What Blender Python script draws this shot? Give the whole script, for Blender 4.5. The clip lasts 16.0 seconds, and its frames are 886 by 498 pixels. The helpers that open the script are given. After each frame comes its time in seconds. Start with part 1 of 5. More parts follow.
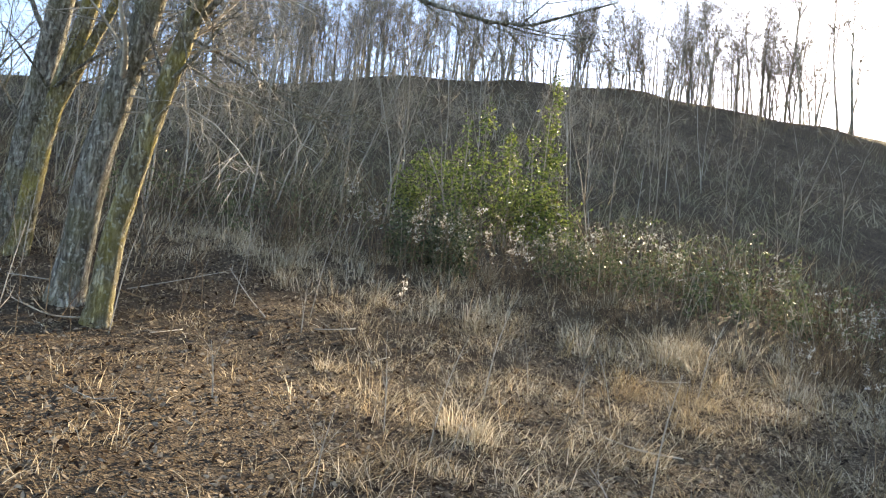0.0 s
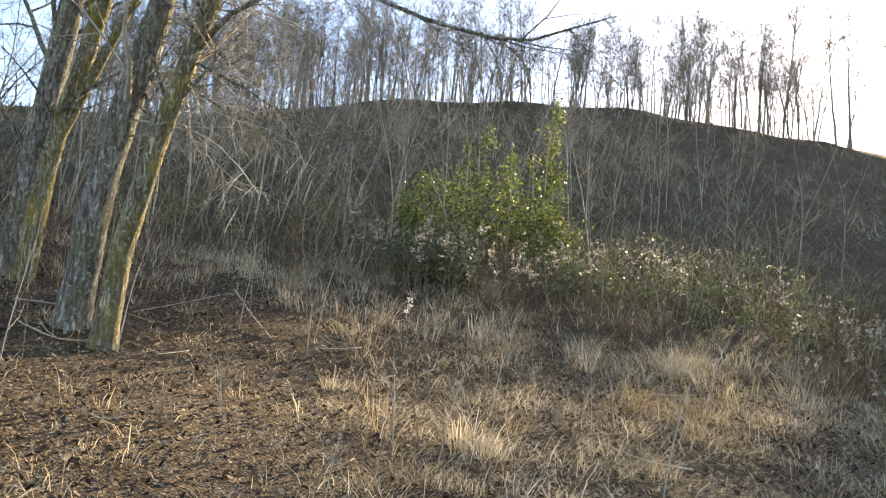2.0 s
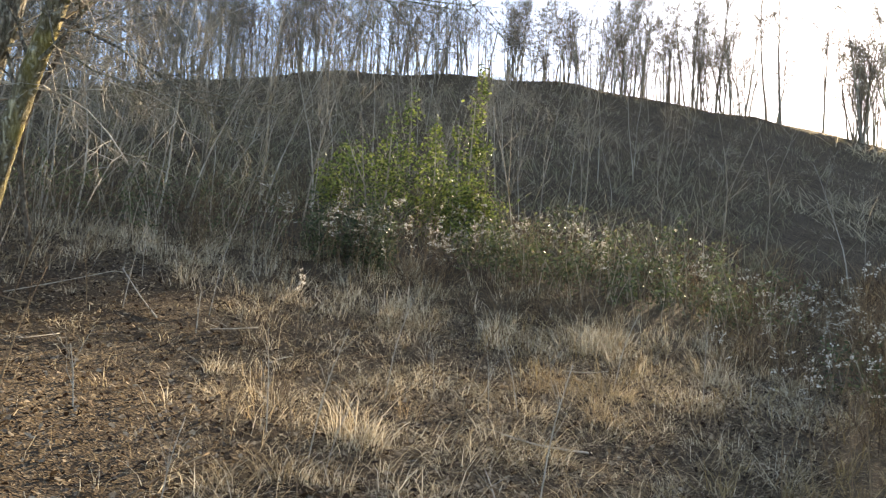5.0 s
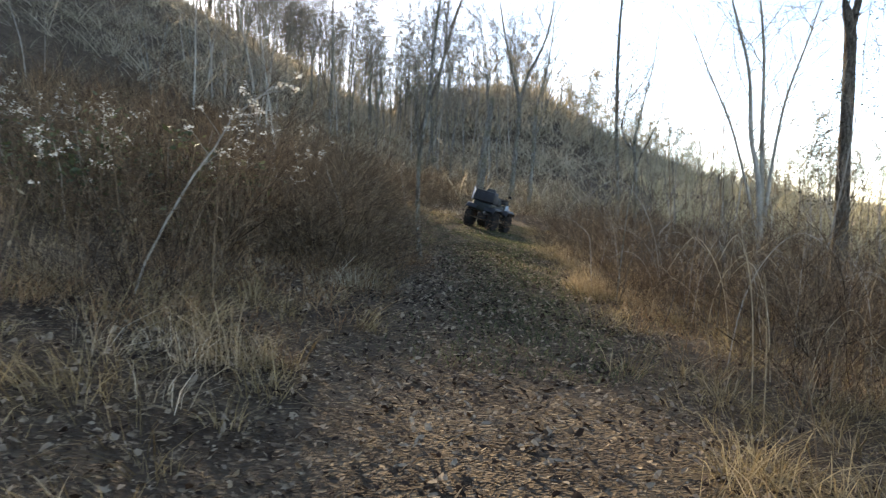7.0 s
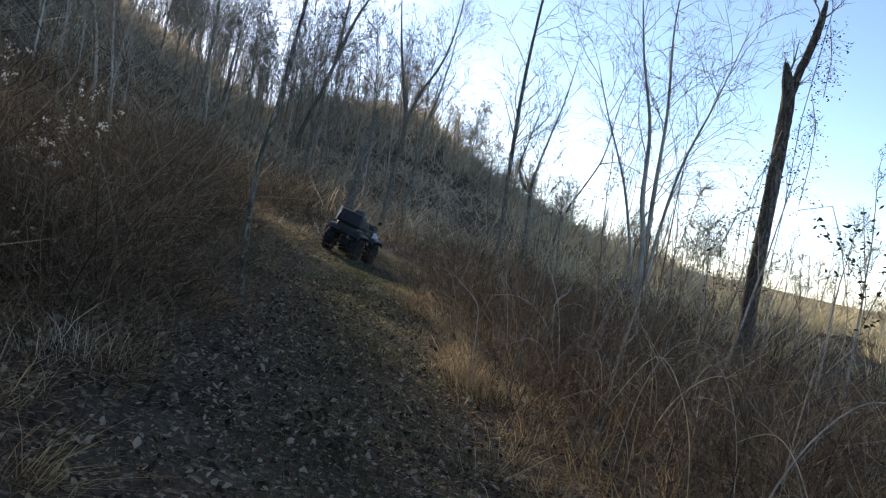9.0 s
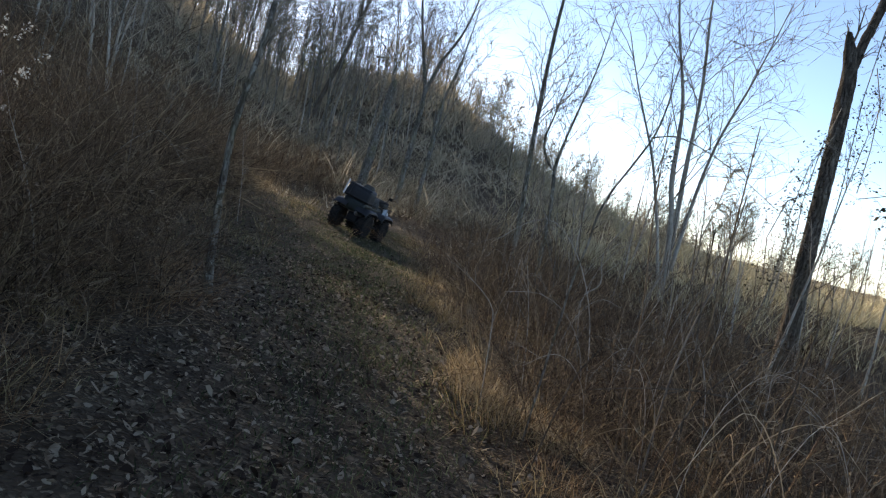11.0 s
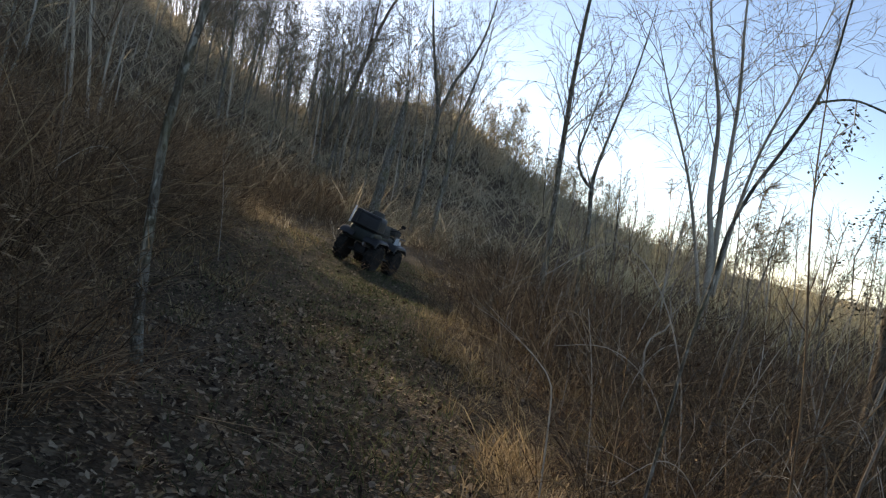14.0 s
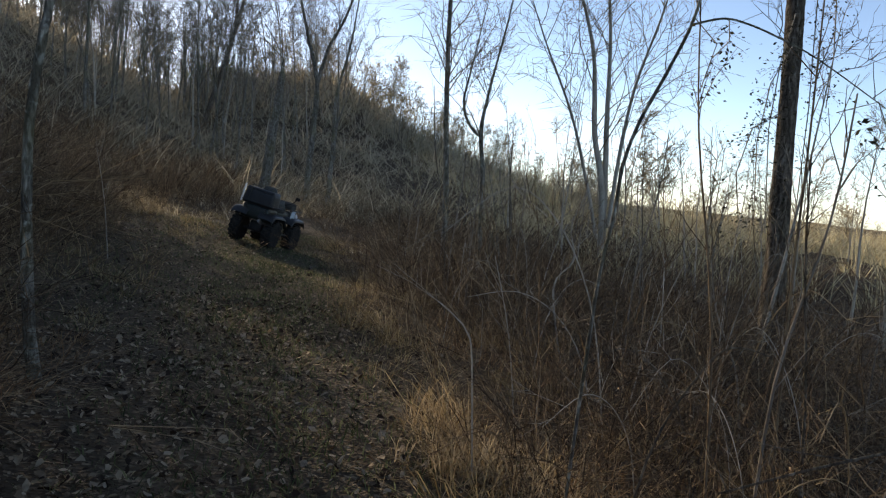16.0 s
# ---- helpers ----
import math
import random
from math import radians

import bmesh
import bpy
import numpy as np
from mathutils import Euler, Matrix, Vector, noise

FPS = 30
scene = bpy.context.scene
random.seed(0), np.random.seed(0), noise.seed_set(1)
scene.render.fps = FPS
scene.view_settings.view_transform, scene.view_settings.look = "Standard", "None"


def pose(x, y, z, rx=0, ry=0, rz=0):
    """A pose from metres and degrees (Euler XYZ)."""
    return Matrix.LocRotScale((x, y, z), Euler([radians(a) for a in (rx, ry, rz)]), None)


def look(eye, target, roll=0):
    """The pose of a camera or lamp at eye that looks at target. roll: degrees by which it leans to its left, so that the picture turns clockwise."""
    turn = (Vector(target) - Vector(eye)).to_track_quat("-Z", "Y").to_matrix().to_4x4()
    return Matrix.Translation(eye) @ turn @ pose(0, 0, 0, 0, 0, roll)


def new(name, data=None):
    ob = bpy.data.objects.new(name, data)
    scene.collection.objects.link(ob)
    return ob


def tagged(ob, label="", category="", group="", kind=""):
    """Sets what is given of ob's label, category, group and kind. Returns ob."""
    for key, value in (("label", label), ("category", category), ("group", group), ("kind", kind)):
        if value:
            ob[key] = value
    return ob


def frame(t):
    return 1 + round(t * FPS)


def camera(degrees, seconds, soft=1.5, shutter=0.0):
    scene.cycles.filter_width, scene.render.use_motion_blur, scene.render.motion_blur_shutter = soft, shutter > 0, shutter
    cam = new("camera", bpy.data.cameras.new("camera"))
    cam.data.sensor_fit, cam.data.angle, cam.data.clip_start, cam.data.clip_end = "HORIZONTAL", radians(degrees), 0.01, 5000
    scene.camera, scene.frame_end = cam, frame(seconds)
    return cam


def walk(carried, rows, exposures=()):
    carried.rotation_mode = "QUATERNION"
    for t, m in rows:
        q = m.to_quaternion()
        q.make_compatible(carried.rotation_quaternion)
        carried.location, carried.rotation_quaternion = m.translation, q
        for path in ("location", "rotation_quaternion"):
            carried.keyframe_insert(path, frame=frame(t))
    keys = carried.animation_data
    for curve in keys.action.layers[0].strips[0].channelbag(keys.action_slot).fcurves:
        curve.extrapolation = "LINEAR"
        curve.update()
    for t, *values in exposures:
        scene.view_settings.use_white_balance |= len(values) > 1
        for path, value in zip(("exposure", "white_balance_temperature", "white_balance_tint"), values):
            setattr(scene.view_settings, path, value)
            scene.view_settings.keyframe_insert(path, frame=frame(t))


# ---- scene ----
from mathutils import noise as mnoise

cam = camera(56.0, 16.0, soft=1.2, shutter=0.12)
PATH = [
    (0, (0.011, -0.013, 1.539), (-1.722, 0.962, 1.756), 5.2),
    (0.5, (0.029, -0.004, 1.503), (-1.702, 0.97, 1.732), 5.1),
    (1, (0.034, -0.006, 1.476), (-1.698, 0.964, 1.718), 4.9),
    (1.5, (0.017, -0.022, 1.467), (-1.715, 0.945, 1.723), 4.5),
    (2, (0.026, -0.048, 1.457), (-1.705, 0.916, 1.727), 4.1),
    (2.5, (-0.117, -0.014, 1.541), (-1.853, 0.94, 1.817), 4.0),
    (3, (-0.231, 0.041, 1.574), (-1.973, 0.983, 1.852), 3.8),
    (3.2, (-0.262, 0.079, 1.572), (-2.007, 1.014, 1.853), 3.6),
    (5.3, (-0.149, 0.739, 1.541), (-1.757, 1.914, 1.723), 3.3),
    (5.5, (-0.002, 0.659, 1.495), (-1.49, 1.985, 1.656), 3.1),
    (5.7, (0.017, 0.876, 1.432), (-1.325, 2.35, 1.596), 3.8),
    (6, (-0.029, 1.202, 1.397), (-1.11, 2.876, 1.55), 4.4),
    (6.3, (-0.01, 1.47, 1.33), (-0.825, 3.295, 1.413), 1.8),
    (6.5, (0.047, 1.575, 1.273), (-0.583, 3.473, 1.211), 0.7),
    (7, (-0.209, 2.388, 1.228), (-0.399, 4.373, 1.076), 2.0),
    (7.5, (-0.225, 3.047, 1.264), (-0.189, 5.044, 1.368), 2.4),
    (8, (-0.164, 3.774, 1.31), (-0.061, 5.769, 1.4), 4.1),
    (8.5, (-0.217, 5.0, 1.297), (-0.09, 6.995, 1.33), 9.0),
    (8.7, (-0.263, 5.436, 1.337), (-0.128, 7.431, 1.302), 10.3),
    (10.8, (-0.128, 7.419, 1.46), (-0.034, 9.413, 1.326), 12.7),
    (11, (-0.111, 7.561, 1.455), (-0.017, 9.554, 1.317), 12.7),
    (11.5, (-0.075, 8.026, 1.401), (0.006, 10.019, 1.248), 13.0),
    (12, (-0.017, 8.534, 1.354), (0.011, 10.527, 1.195), 12.3),
    (12.5, (-0.005, 8.807, 1.384), (-0.054, 10.8, 1.223), 11.7),
    (13, (-0.067, 9.261, 1.344), (-0.13, 11.254, 1.19), 12.6),
    (13.5, (-0.076, 9.582, 1.371), (-0.101, 11.578, 1.252), 12.6),
    (14, (-0.074, 9.931, 1.361), (-0.035, 11.929, 1.282), 11.0),
    (14.5, (-0.089, 9.978, 1.375), (0.069, 11.971, 1.311), 8.4),
    (15, (-0.085, 10.018, 1.375), (0.18, 11.999, 1.302), 5.8),
    (15.5, (-0.087, 9.98, 1.365), (0.213, 11.954, 1.242), 4.2),
    (16, (-0.087, 10.007, 1.355), (0.2, 11.981, 1.213), 3.8),
]
EXPOSURES = [(0.0, 2.3, 7800, 10), (3.2, 2.25, 8200, 10), (5.3, 2.05, 8100, 10), (6.5, 1.95, 7600, 10), (7.0, 2.0, 7600, 10), (7.5, 2.15, 7100, 10), (8.0, 1.7, 6900, 10), (8.5, 1.2, 6600, 10), (11.0, 1.1, 6800, 10), (11.5, 1.25, 6900, 10), (12.0, 1.15, 7000, 10), (12.6, 1.28, 7400, 10), (13.0, 1.6, 8200, 10), (13.5, 1.1, 7700, 10), (14.0, 0.95, 7500, 10), (16.0, 0.75, 7200, 10)]
walk(cam, [(t, look(eye, target, roll)) for t, eye, target, roll in PATH], EXPOSURES)

# ---- light ----
SUN_AZ, SUN_EL = 29.5, 17.0  # degrees to the left of +y, and above the horizon
world = bpy.data.worlds.new("sky")
scene.world = world
world.use_nodes = True
wn = world.node_tree.nodes
sky = wn.new("ShaderNodeTexSky")
sky.sky_type, sky.sun_disc = "NISHITA", False
sky.sun_elevation, sky.sun_rotation = radians(SUN_EL), radians(-SUN_AZ)
sky.air_density, sky.dust_density, sky.ozone_density = 0.5, 0.22, 1.0
wn["Background"].inputs["Strength"].default_value = 0.15
world.node_tree.links.new(sky.outputs[0], wn["Background"].inputs["Color"])
sun = new("sun", bpy.data.lights.new("sun", "SUN"))
sun.data.energy, sun.data.angle, sun.data.color = 5.0, radians(0.6), (1.0, 0.87, 0.68)
SUN_WAY = Vector((-math.sin(radians(SUN_AZ)) * math.cos(radians(SUN_EL)), math.cos(radians(SUN_AZ)) * math.cos(radians(SUN_EL)), math.sin(radians(SUN_EL))))
sun.matrix_world = look(SUN_WAY * 100, (0, 0, 0))


# ---- materials ----
def material(name, colours, scale=6.0, fine=60.0, rough=0.85, bump=0.3, stretch=(1, 1, 1), island=0.0, thin=0.0, metal=0.0, coord="Object"):
    """A mottled surface: colours run along a coarse noise broken up by a fine one; island: how much each loose piece differs."""
    m = bpy.data.materials.new(name)
    m.use_nodes = True
    n, l = m.node_tree.nodes, m.node_tree.links
    b = n["Principled BSDF"]
    tc, mp = n.new("ShaderNodeTexCoord"), n.new("ShaderNodeMapping")
    mp.inputs["Scale"].default_value = stretch
    l.new(tc.outputs[coord], mp.inputs["Vector"])
    a, f = n.new("ShaderNodeTexNoise"), n.new("ShaderNodeTexNoise")
    a.inputs["Scale"].default_value, f.inputs["Scale"].default_value = scale, fine
    a.inputs["Detail"].default_value, f.inputs["Detail"].default_value = 4, 5
    l.new(mp.outputs[0], a.inputs["Vector"]), l.new(mp.outputs[0], f.inputs["Vector"])
    mix = n.new("ShaderNodeMath")
    mix.operation = "MULTIPLY_ADD"
    mix.inputs[1].default_value = 0.45
    half = n.new("ShaderNodeMath")
    half.operation = "MULTIPLY"
    half.inputs[1].default_value = 0.55
    l.new(a.outputs["Fac"], half.inputs[0])
    l.new(f.outputs["Fac"], mix.inputs[0]), l.new(half.outputs[0], mix.inputs[2])
    fac = mix.outputs[0]
    if island:
        g = n.new("ShaderNodeNewGeometry")
        s = n.new("ShaderNodeMath")
        s.operation = "MULTIPLY_ADD"
        s.inputs[1].default_value, s.inputs[2].default_value = island, -island / 2
        l.new(g.outputs["Random Per Island"], s.inputs[0])
        t = n.new("ShaderNodeMath")
        l.new(fac, t.inputs[0]), l.new(s.outputs[0], t.inputs[1])
        fac = t.outputs[0]
    r = n.new("ShaderNodeValToRGB")
    e = r.color_ramp.elements
    lo, hi = 0.32, 0.68
    while len(e) < len(colours):
        e.new(0.5)
    for i, c in enumerate(colours):
        e[i].position = lo + (hi - lo) * i / max(1, len(colours) - 1)
        e[i].color = (*c, 1)
    l.new(fac, r.inputs["Fac"]), l.new(r.outputs["Color"], b.inputs["Base Color"])
    b.inputs["Roughness"].default_value, b.inputs["Metallic"].default_value = rough, metal
    b.inputs["Specular IOR Level"].default_value = 0.4 if rough < 0.6 else 0.1
    if bump:
        bp = n.new("ShaderNodeBump")
        bp.inputs["Strength"].default_value, bp.inputs["Distance"].default_value = bump, 0.02
        l.new(f.outputs["Fac"], bp.inputs["Height"]), l.new(bp.outputs[0], b.inputs["Normal"])
    if thin:
        tr, ms = n.new("ShaderNodeBsdfTranslucent"), n.new("ShaderNodeMixShader")
        ms.inputs["Fac"].default_value = thin
        l.new(r.outputs["Color"], tr.inputs["Color"])
        l.new(b.outputs[0], ms.inputs[1]), l.new(tr.outputs[0], ms.inputs[2])
        l.new(ms.outputs[0], n["Material Output"].inputs["Surface"])
    return m


def litter_material():
    """Earth under a mat of leaves: cells of leaf size, each of its own brown, over coarse patches of soil and worn grass."""
    m = material("forest_floor", [(0.04, 0.028, 0.019), (0.08, 0.057, 0.037), (0.13, 0.097, 0.063), (0.22, 0.171, 0.11)], 1.3, 24, 0.95, 0.0)
    n, l = m.node_tree.nodes, m.node_tree.links
    b, tc = n["Principled BSDF"], n["Texture Coordinate"]
    old = b.inputs["Base Color"].links[0].from_socket
    warp, add = n.new("ShaderNodeTexNoise"), n.new("ShaderNodeVectorMath")
    warp.inputs["Scale"].default_value = 9
    l.new(tc.outputs["Object"], warp.inputs["Vector"])
    sc = n.new("ShaderNodeVectorMath")
    sc.operation = "SCALE"
    sc.inputs["Scale"].default_value = 0.12
    l.new(warp.outputs["Color"], sc.inputs[0])
    l.new(tc.outputs["Object"], add.inputs[0]), l.new(sc.outputs[0], add.inputs[1])
    v = n.new("ShaderNodeTexVoronoi")
    v.inputs["Scale"].default_value = 32
    l.new(add.outputs[0], v.inputs["Vector"])
    bw, r = n.new("ShaderNodeSeparateColor"), n.new("ShaderNodeValToRGB")
    l.new(v.outputs["Color"], bw.inputs[0]), l.new(bw.outputs[0], r.inputs["Fac"])
    e = r.color_ramp.elements
    for k, c in enumerate([(0.026, 0.018, 0.011), (0.082, 0.055, 0.033), (0.16, 0.114, 0.07), (0.3, 0.23, 0.148)]):
        if k >= len(e):
            e.new(0.5)
        e[k].color = (*c, 1)
    for k, p in enumerate((0.0, 0.45, 0.8, 1.0)):
        e[k].position = p
    mix = n.new("ShaderNodeMixRGB")
    mix.inputs["Fac"].default_value = 0.6
    l.new(old, mix.inputs[1]), l.new(r.outputs["Color"], mix.inputs[2])
    l.new(mix.outputs[0], b.inputs["Base Color"])
    bp = n.new("ShaderNodeBump")
    bp.inputs["Strength"].default_value, bp.inputs["Distance"].default_value = 0.9, 0.03
    l.new(v.outputs["Distance"], bp.inputs["Height"]), l.new(bp.outputs[0], b.inputs["Normal"])
    return m


def bark_material(name, colours, furrow, moss=None, amount=0.0, scale=9.0, lichen=0.75):
    """Rough bark: long dark furrows between plates, pale lichen flecks, and moss in patches."""
    m = material(name, colours, 5, 40, 0.95, 0.0, (1, 1, 0.3))
    n, l = m.node_tree.nodes, m.node_tree.links
    b, tc = n["Principled BSDF"], n["Texture Coordinate"]
    col = b.inputs["Base Color"].links[0].from_socket
    wn2, add, mp = n.new("ShaderNodeTexNoise"), n.new("ShaderNodeVectorMath"), n.new("ShaderNodeMapping")
    wn2.inputs["Scale"].default_value = 6
    l.new(tc.outputs["Object"], wn2.inputs["Vector"])
    s = n.new("ShaderNodeVectorMath")
    s.operation = "SCALE"
    s.inputs["Scale"].default_value = 0.09
    l.new(wn2.outputs["Color"], s.inputs[0])
    l.new(tc.outputs["Object"], add.inputs[0]), l.new(s.outputs[0], add.inputs[1])
    mp.inputs["Scale"].default_value = (1, 1, 0.16)
    l.new(add.outputs[0], mp.inputs["Vector"])
    v = n.new("ShaderNodeTexNoise")
    v.inputs["Scale"].default_value, v.inputs["Detail"].default_value, v.inputs["Roughness"].default_value = scale, 5, 0.65
    l.new(mp.outputs[0], v.inputs["Vector"])
    r = n.new("ShaderNodeMapRange")
    r.inputs["From Min"].default_value, r.inputs["From Max"].default_value = 0.38, 0.58
    l.new(v.outputs["Fac"], r.inputs["Value"])
    mix = n.new("ShaderNodeMixRGB")
    mix.inputs[1].default_value = (*furrow, 1)
    r.inputs["To Min"].default_value = 0.12
    l.new(r.outputs[0], mix.inputs["Fac"]), l.new(col, mix.inputs[2])
    col = mix.outputs[0]
    for tint, size, lo, hi, part_of in (((0.55, 0.54, 0.47), 17.0, 0.56, 0.68, lichen), (moss or (0.2, 0.17, 0.05), 2.2, 0.44, 0.66, amount)):
        ns, mr, mx, ml = n.new("ShaderNodeTexNoise"), n.new("ShaderNodeMapRange"), n.new("ShaderNodeMixRGB"), n.new("ShaderNodeMath")
        ns.inputs["Scale"].default_value, ns.inputs["Detail"].default_value = size, 6
        l.new(tc.outputs["Object"], ns.inputs["Vector"])
        mr.inputs["From Min"].default_value, mr.inputs["From Max"].default_value = lo, hi
        l.new(ns.outputs["Fac"], mr.inputs["Value"])
        ml.operation = "MULTIPLY"
        ml.inputs[1].default_value = part_of
        l.new(mr.outputs[0], ml.inputs[0]), l.new(ml.outputs[0], mx.inputs["Fac"])
        l.new(col, mx.inputs[1])
        mx.inputs[2].default_value = (*tint, 1)
        col = mx.outputs[0]
    l.new(col, b.inputs["Base Color"])
    fine, sm = n.new("ShaderNodeTexNoise"), n.new("ShaderNodeMath")
    fine.inputs["Scale"].default_value, fine.inputs["Detail"].default_value = 55, 6
    l.new(mp.outputs[0], fine.inputs["Vector"])
    sm.operation = "MULTIPLY_ADD"
    sm.inputs[1].default_value = 0.35
    l.new(fine.outputs["Fac"], sm.inputs[0]), l.new(r.outputs[0], sm.inputs[2])
    bp = n.new("ShaderNodeBump")
    bp.inputs["Strength"].default_value, bp.inputs["Distance"].default_value = 1.0, 0.05
    l.new(sm.outputs[0], bp.inputs["Height"]), l.new(bp.outputs[0], b.inputs["Normal"])
    return m


M_GROUND = litter_material()
M_BARK = bark_material("grey_bark", [(0.15, 0.135, 0.11), (0.29, 0.265, 0.225), (0.46, 0.43, 0.37)], (0.06, 0.05, 0.04), (0.24, 0.22, 0.09), 0.35, 26)
M_MOSSY = bark_material("mossy_bark", [(0.17, 0.145, 0.095), (0.3, 0.26, 0.165), (0.46, 0.41, 0.29)], (0.075, 0.058, 0.034), (0.33, 0.27, 0.06), 0.7, 30)
M_DEAD = bark_material("grey_dead_bark", [(0.105, 0.084, 0.066), (0.2, 0.163, 0.127), (0.33, 0.275, 0.218)], (0.04, 0.031, 0.025), (0.14, 0.12, 0.07), 0.25, 24, 0.2)
M_TWIG = material("twig_bark", [(0.12, 0.096, 0.07), (0.25, 0.205, 0.155), (0.4, 0.34, 0.26)], 2, 12, 0.9, 0.0, island=0.3)
# Paler than the near twigs: distant haze and sunlight are put into the colour.
M_FAR = material("haze_paled_far_twig", [(0.24, 0.2, 0.14), (0.39, 0.33, 0.23), (0.55, 0.47, 0.34)], 0.3, 3, 0.9, 0.0, island=0.4, thin=0.6)
M_CREST = material("crest_twig_bark", [(0.1, 0.083, 0.066), (0.2, 0.168, 0.134), (0.34, 0.29, 0.235)], 2, 12, 0.9, 0.0, island=0.3)
M_PALE = material("pale_sapling_bark", [(0.18, 0.155, 0.122), (0.34, 0.3, 0.245), (0.5, 0.455, 0.38)], 3, 30, 0.9, 0.3, (1, 1, 0.3), island=0.2)
M_CANE = material("dry_cane", [(0.07, 0.045, 0.028), (0.155, 0.105, 0.064), (0.31, 0.228, 0.14)], 1.5, 14, 0.85, 0.0, island=0.4)
M_STRAW_CANE = material("pale_dry_cane", [(0.17, 0.11, 0.06), (0.31, 0.225, 0.13), (0.46, 0.36, 0.22)], 1.5, 14, 0.85, 0.0, island=0.35)
M_STRAW = material("dry_grass", [(0.18, 0.137, 0.085), (0.36, 0.285, 0.185), (0.55, 0.455, 0.315), (0.68, 0.6, 0.46)], 0.8, 9, 0.8, 0.0, island=0.4, thin=0.4)
M_TAN = material("tan_grass", [(0.12, 0.085, 0.042), (0.25, 0.185, 0.095), (0.42, 0.33, 0.185)], 0.8, 9, 0.8, 0.0, island=0.4, thin=0.35)
# Raised, yellowed brush colour: the valley's sunlight is painted in.
M_VALLEY = material("sun_paled_valley_brush", [(0.29, 0.24, 0.14), (0.46, 0.39, 0.235), (0.63, 0.555, 0.37)], 0.3, 3, 0.9, 0.0, island=0.4, thin=0.6)
M_RUSSET = material("russet_grass", [(0.105, 0.06, 0.032), (0.225, 0.135, 0.072), (0.4, 0.27, 0.15)], 0.8, 9, 0.8, 0.0, island=0.4, thin=0.35)
M_RUST = material("rusty_grass", [(0.19, 0.135, 0.076), (0.34, 0.255, 0.155), (0.5, 0.4, 0.26)], 0.8, 9, 0.8, 0.0, island=0.35, thin=0.45)
M_HILL = material("hillside_brush", [(0.12, 0.103, 0.064), (0.21, 0.182, 0.115), (0.34, 0.3, 0.2)], 0.25, 3, 0.9, 0.0, island=0.5, thin=0.45)
M_GREEN = material("short_green_grass", [(0.034, 0.045, 0.02), (0.075, 0.092, 0.042), (0.19, 0.188, 0.095)], 0.8, 9, 0.8, 0.0, island=0.4, thin=0.35)
M_LEAF = material("fallen_leaf", [(0.031, 0.02, 0.014), (0.092, 0.063, 0.041), (0.17, 0.122, 0.081), (0.31, 0.245, 0.17)], 1.0, 30, 0.9, 0.0, island=0.7, thin=0.15)
M_IVY = material("green_ivy_leaf", [(0.065, 0.09, 0.02), (0.15, 0.19, 0.04), (0.32, 0.35, 0.09)], 1.0, 20, 0.5, 0.0, island=0.55, thin=0.45)
M_SHRUB = material("olive_green_leaf", [(0.04, 0.054, 0.022), (0.085, 0.102, 0.04), (0.16, 0.168, 0.08)], 1.0, 20, 0.55, 0.0, island=0.5, thin=0.25)
M_SEED = material("pale_seed_fluff", [(0.42, 0.38, 0.31), (0.6, 0.56, 0.47), (0.74, 0.7, 0.62)], 3, 30, 0.9, 0.0, island=0.4, thin=0.3)
M_THICKET = material("dark_thicket", [(0.046, 0.031, 0.02), (0.122, 0.083, 0.051), (0.27, 0.2, 0.126)], 0.6, 6, 0.9, 0.0, island=0.5, thin=0.2)


# ---- the lie of the land ----
RIDGE_Y = (-400, -120, -60, 12, 20, 28, 34, 39, 45, 52, 58, 66, 74, 85, 110, 165, 282, 420, 700)
RIDGE_H = (3, 6, 9, 17.6, 20.7, 23.0, 24.3, 25.2, 26.2, 27.1, 27.7, 28.1, 28.3, 28.5, 29.4, 29.0, 26.3, 18, 6)
SPUR_X = (-90, -60, -40, -26, -14, -5, 2, 13, 24, 33, 48, 80)
SPUR_H = (2, 5, 9, 13.5, 18, 19.3, 18.5, 11.2, 4.6, 2.2, 0, 0)


def trail_x(y):
    """Centre line of the trail."""
    t = np.clip((y - 9.0) / 19.0, 0, 1)
    return -0.45 - 0.8 * t * t * (3 - 2 * t) + 0.012 * np.clip(y - 30, 0, 60) ** 1.5


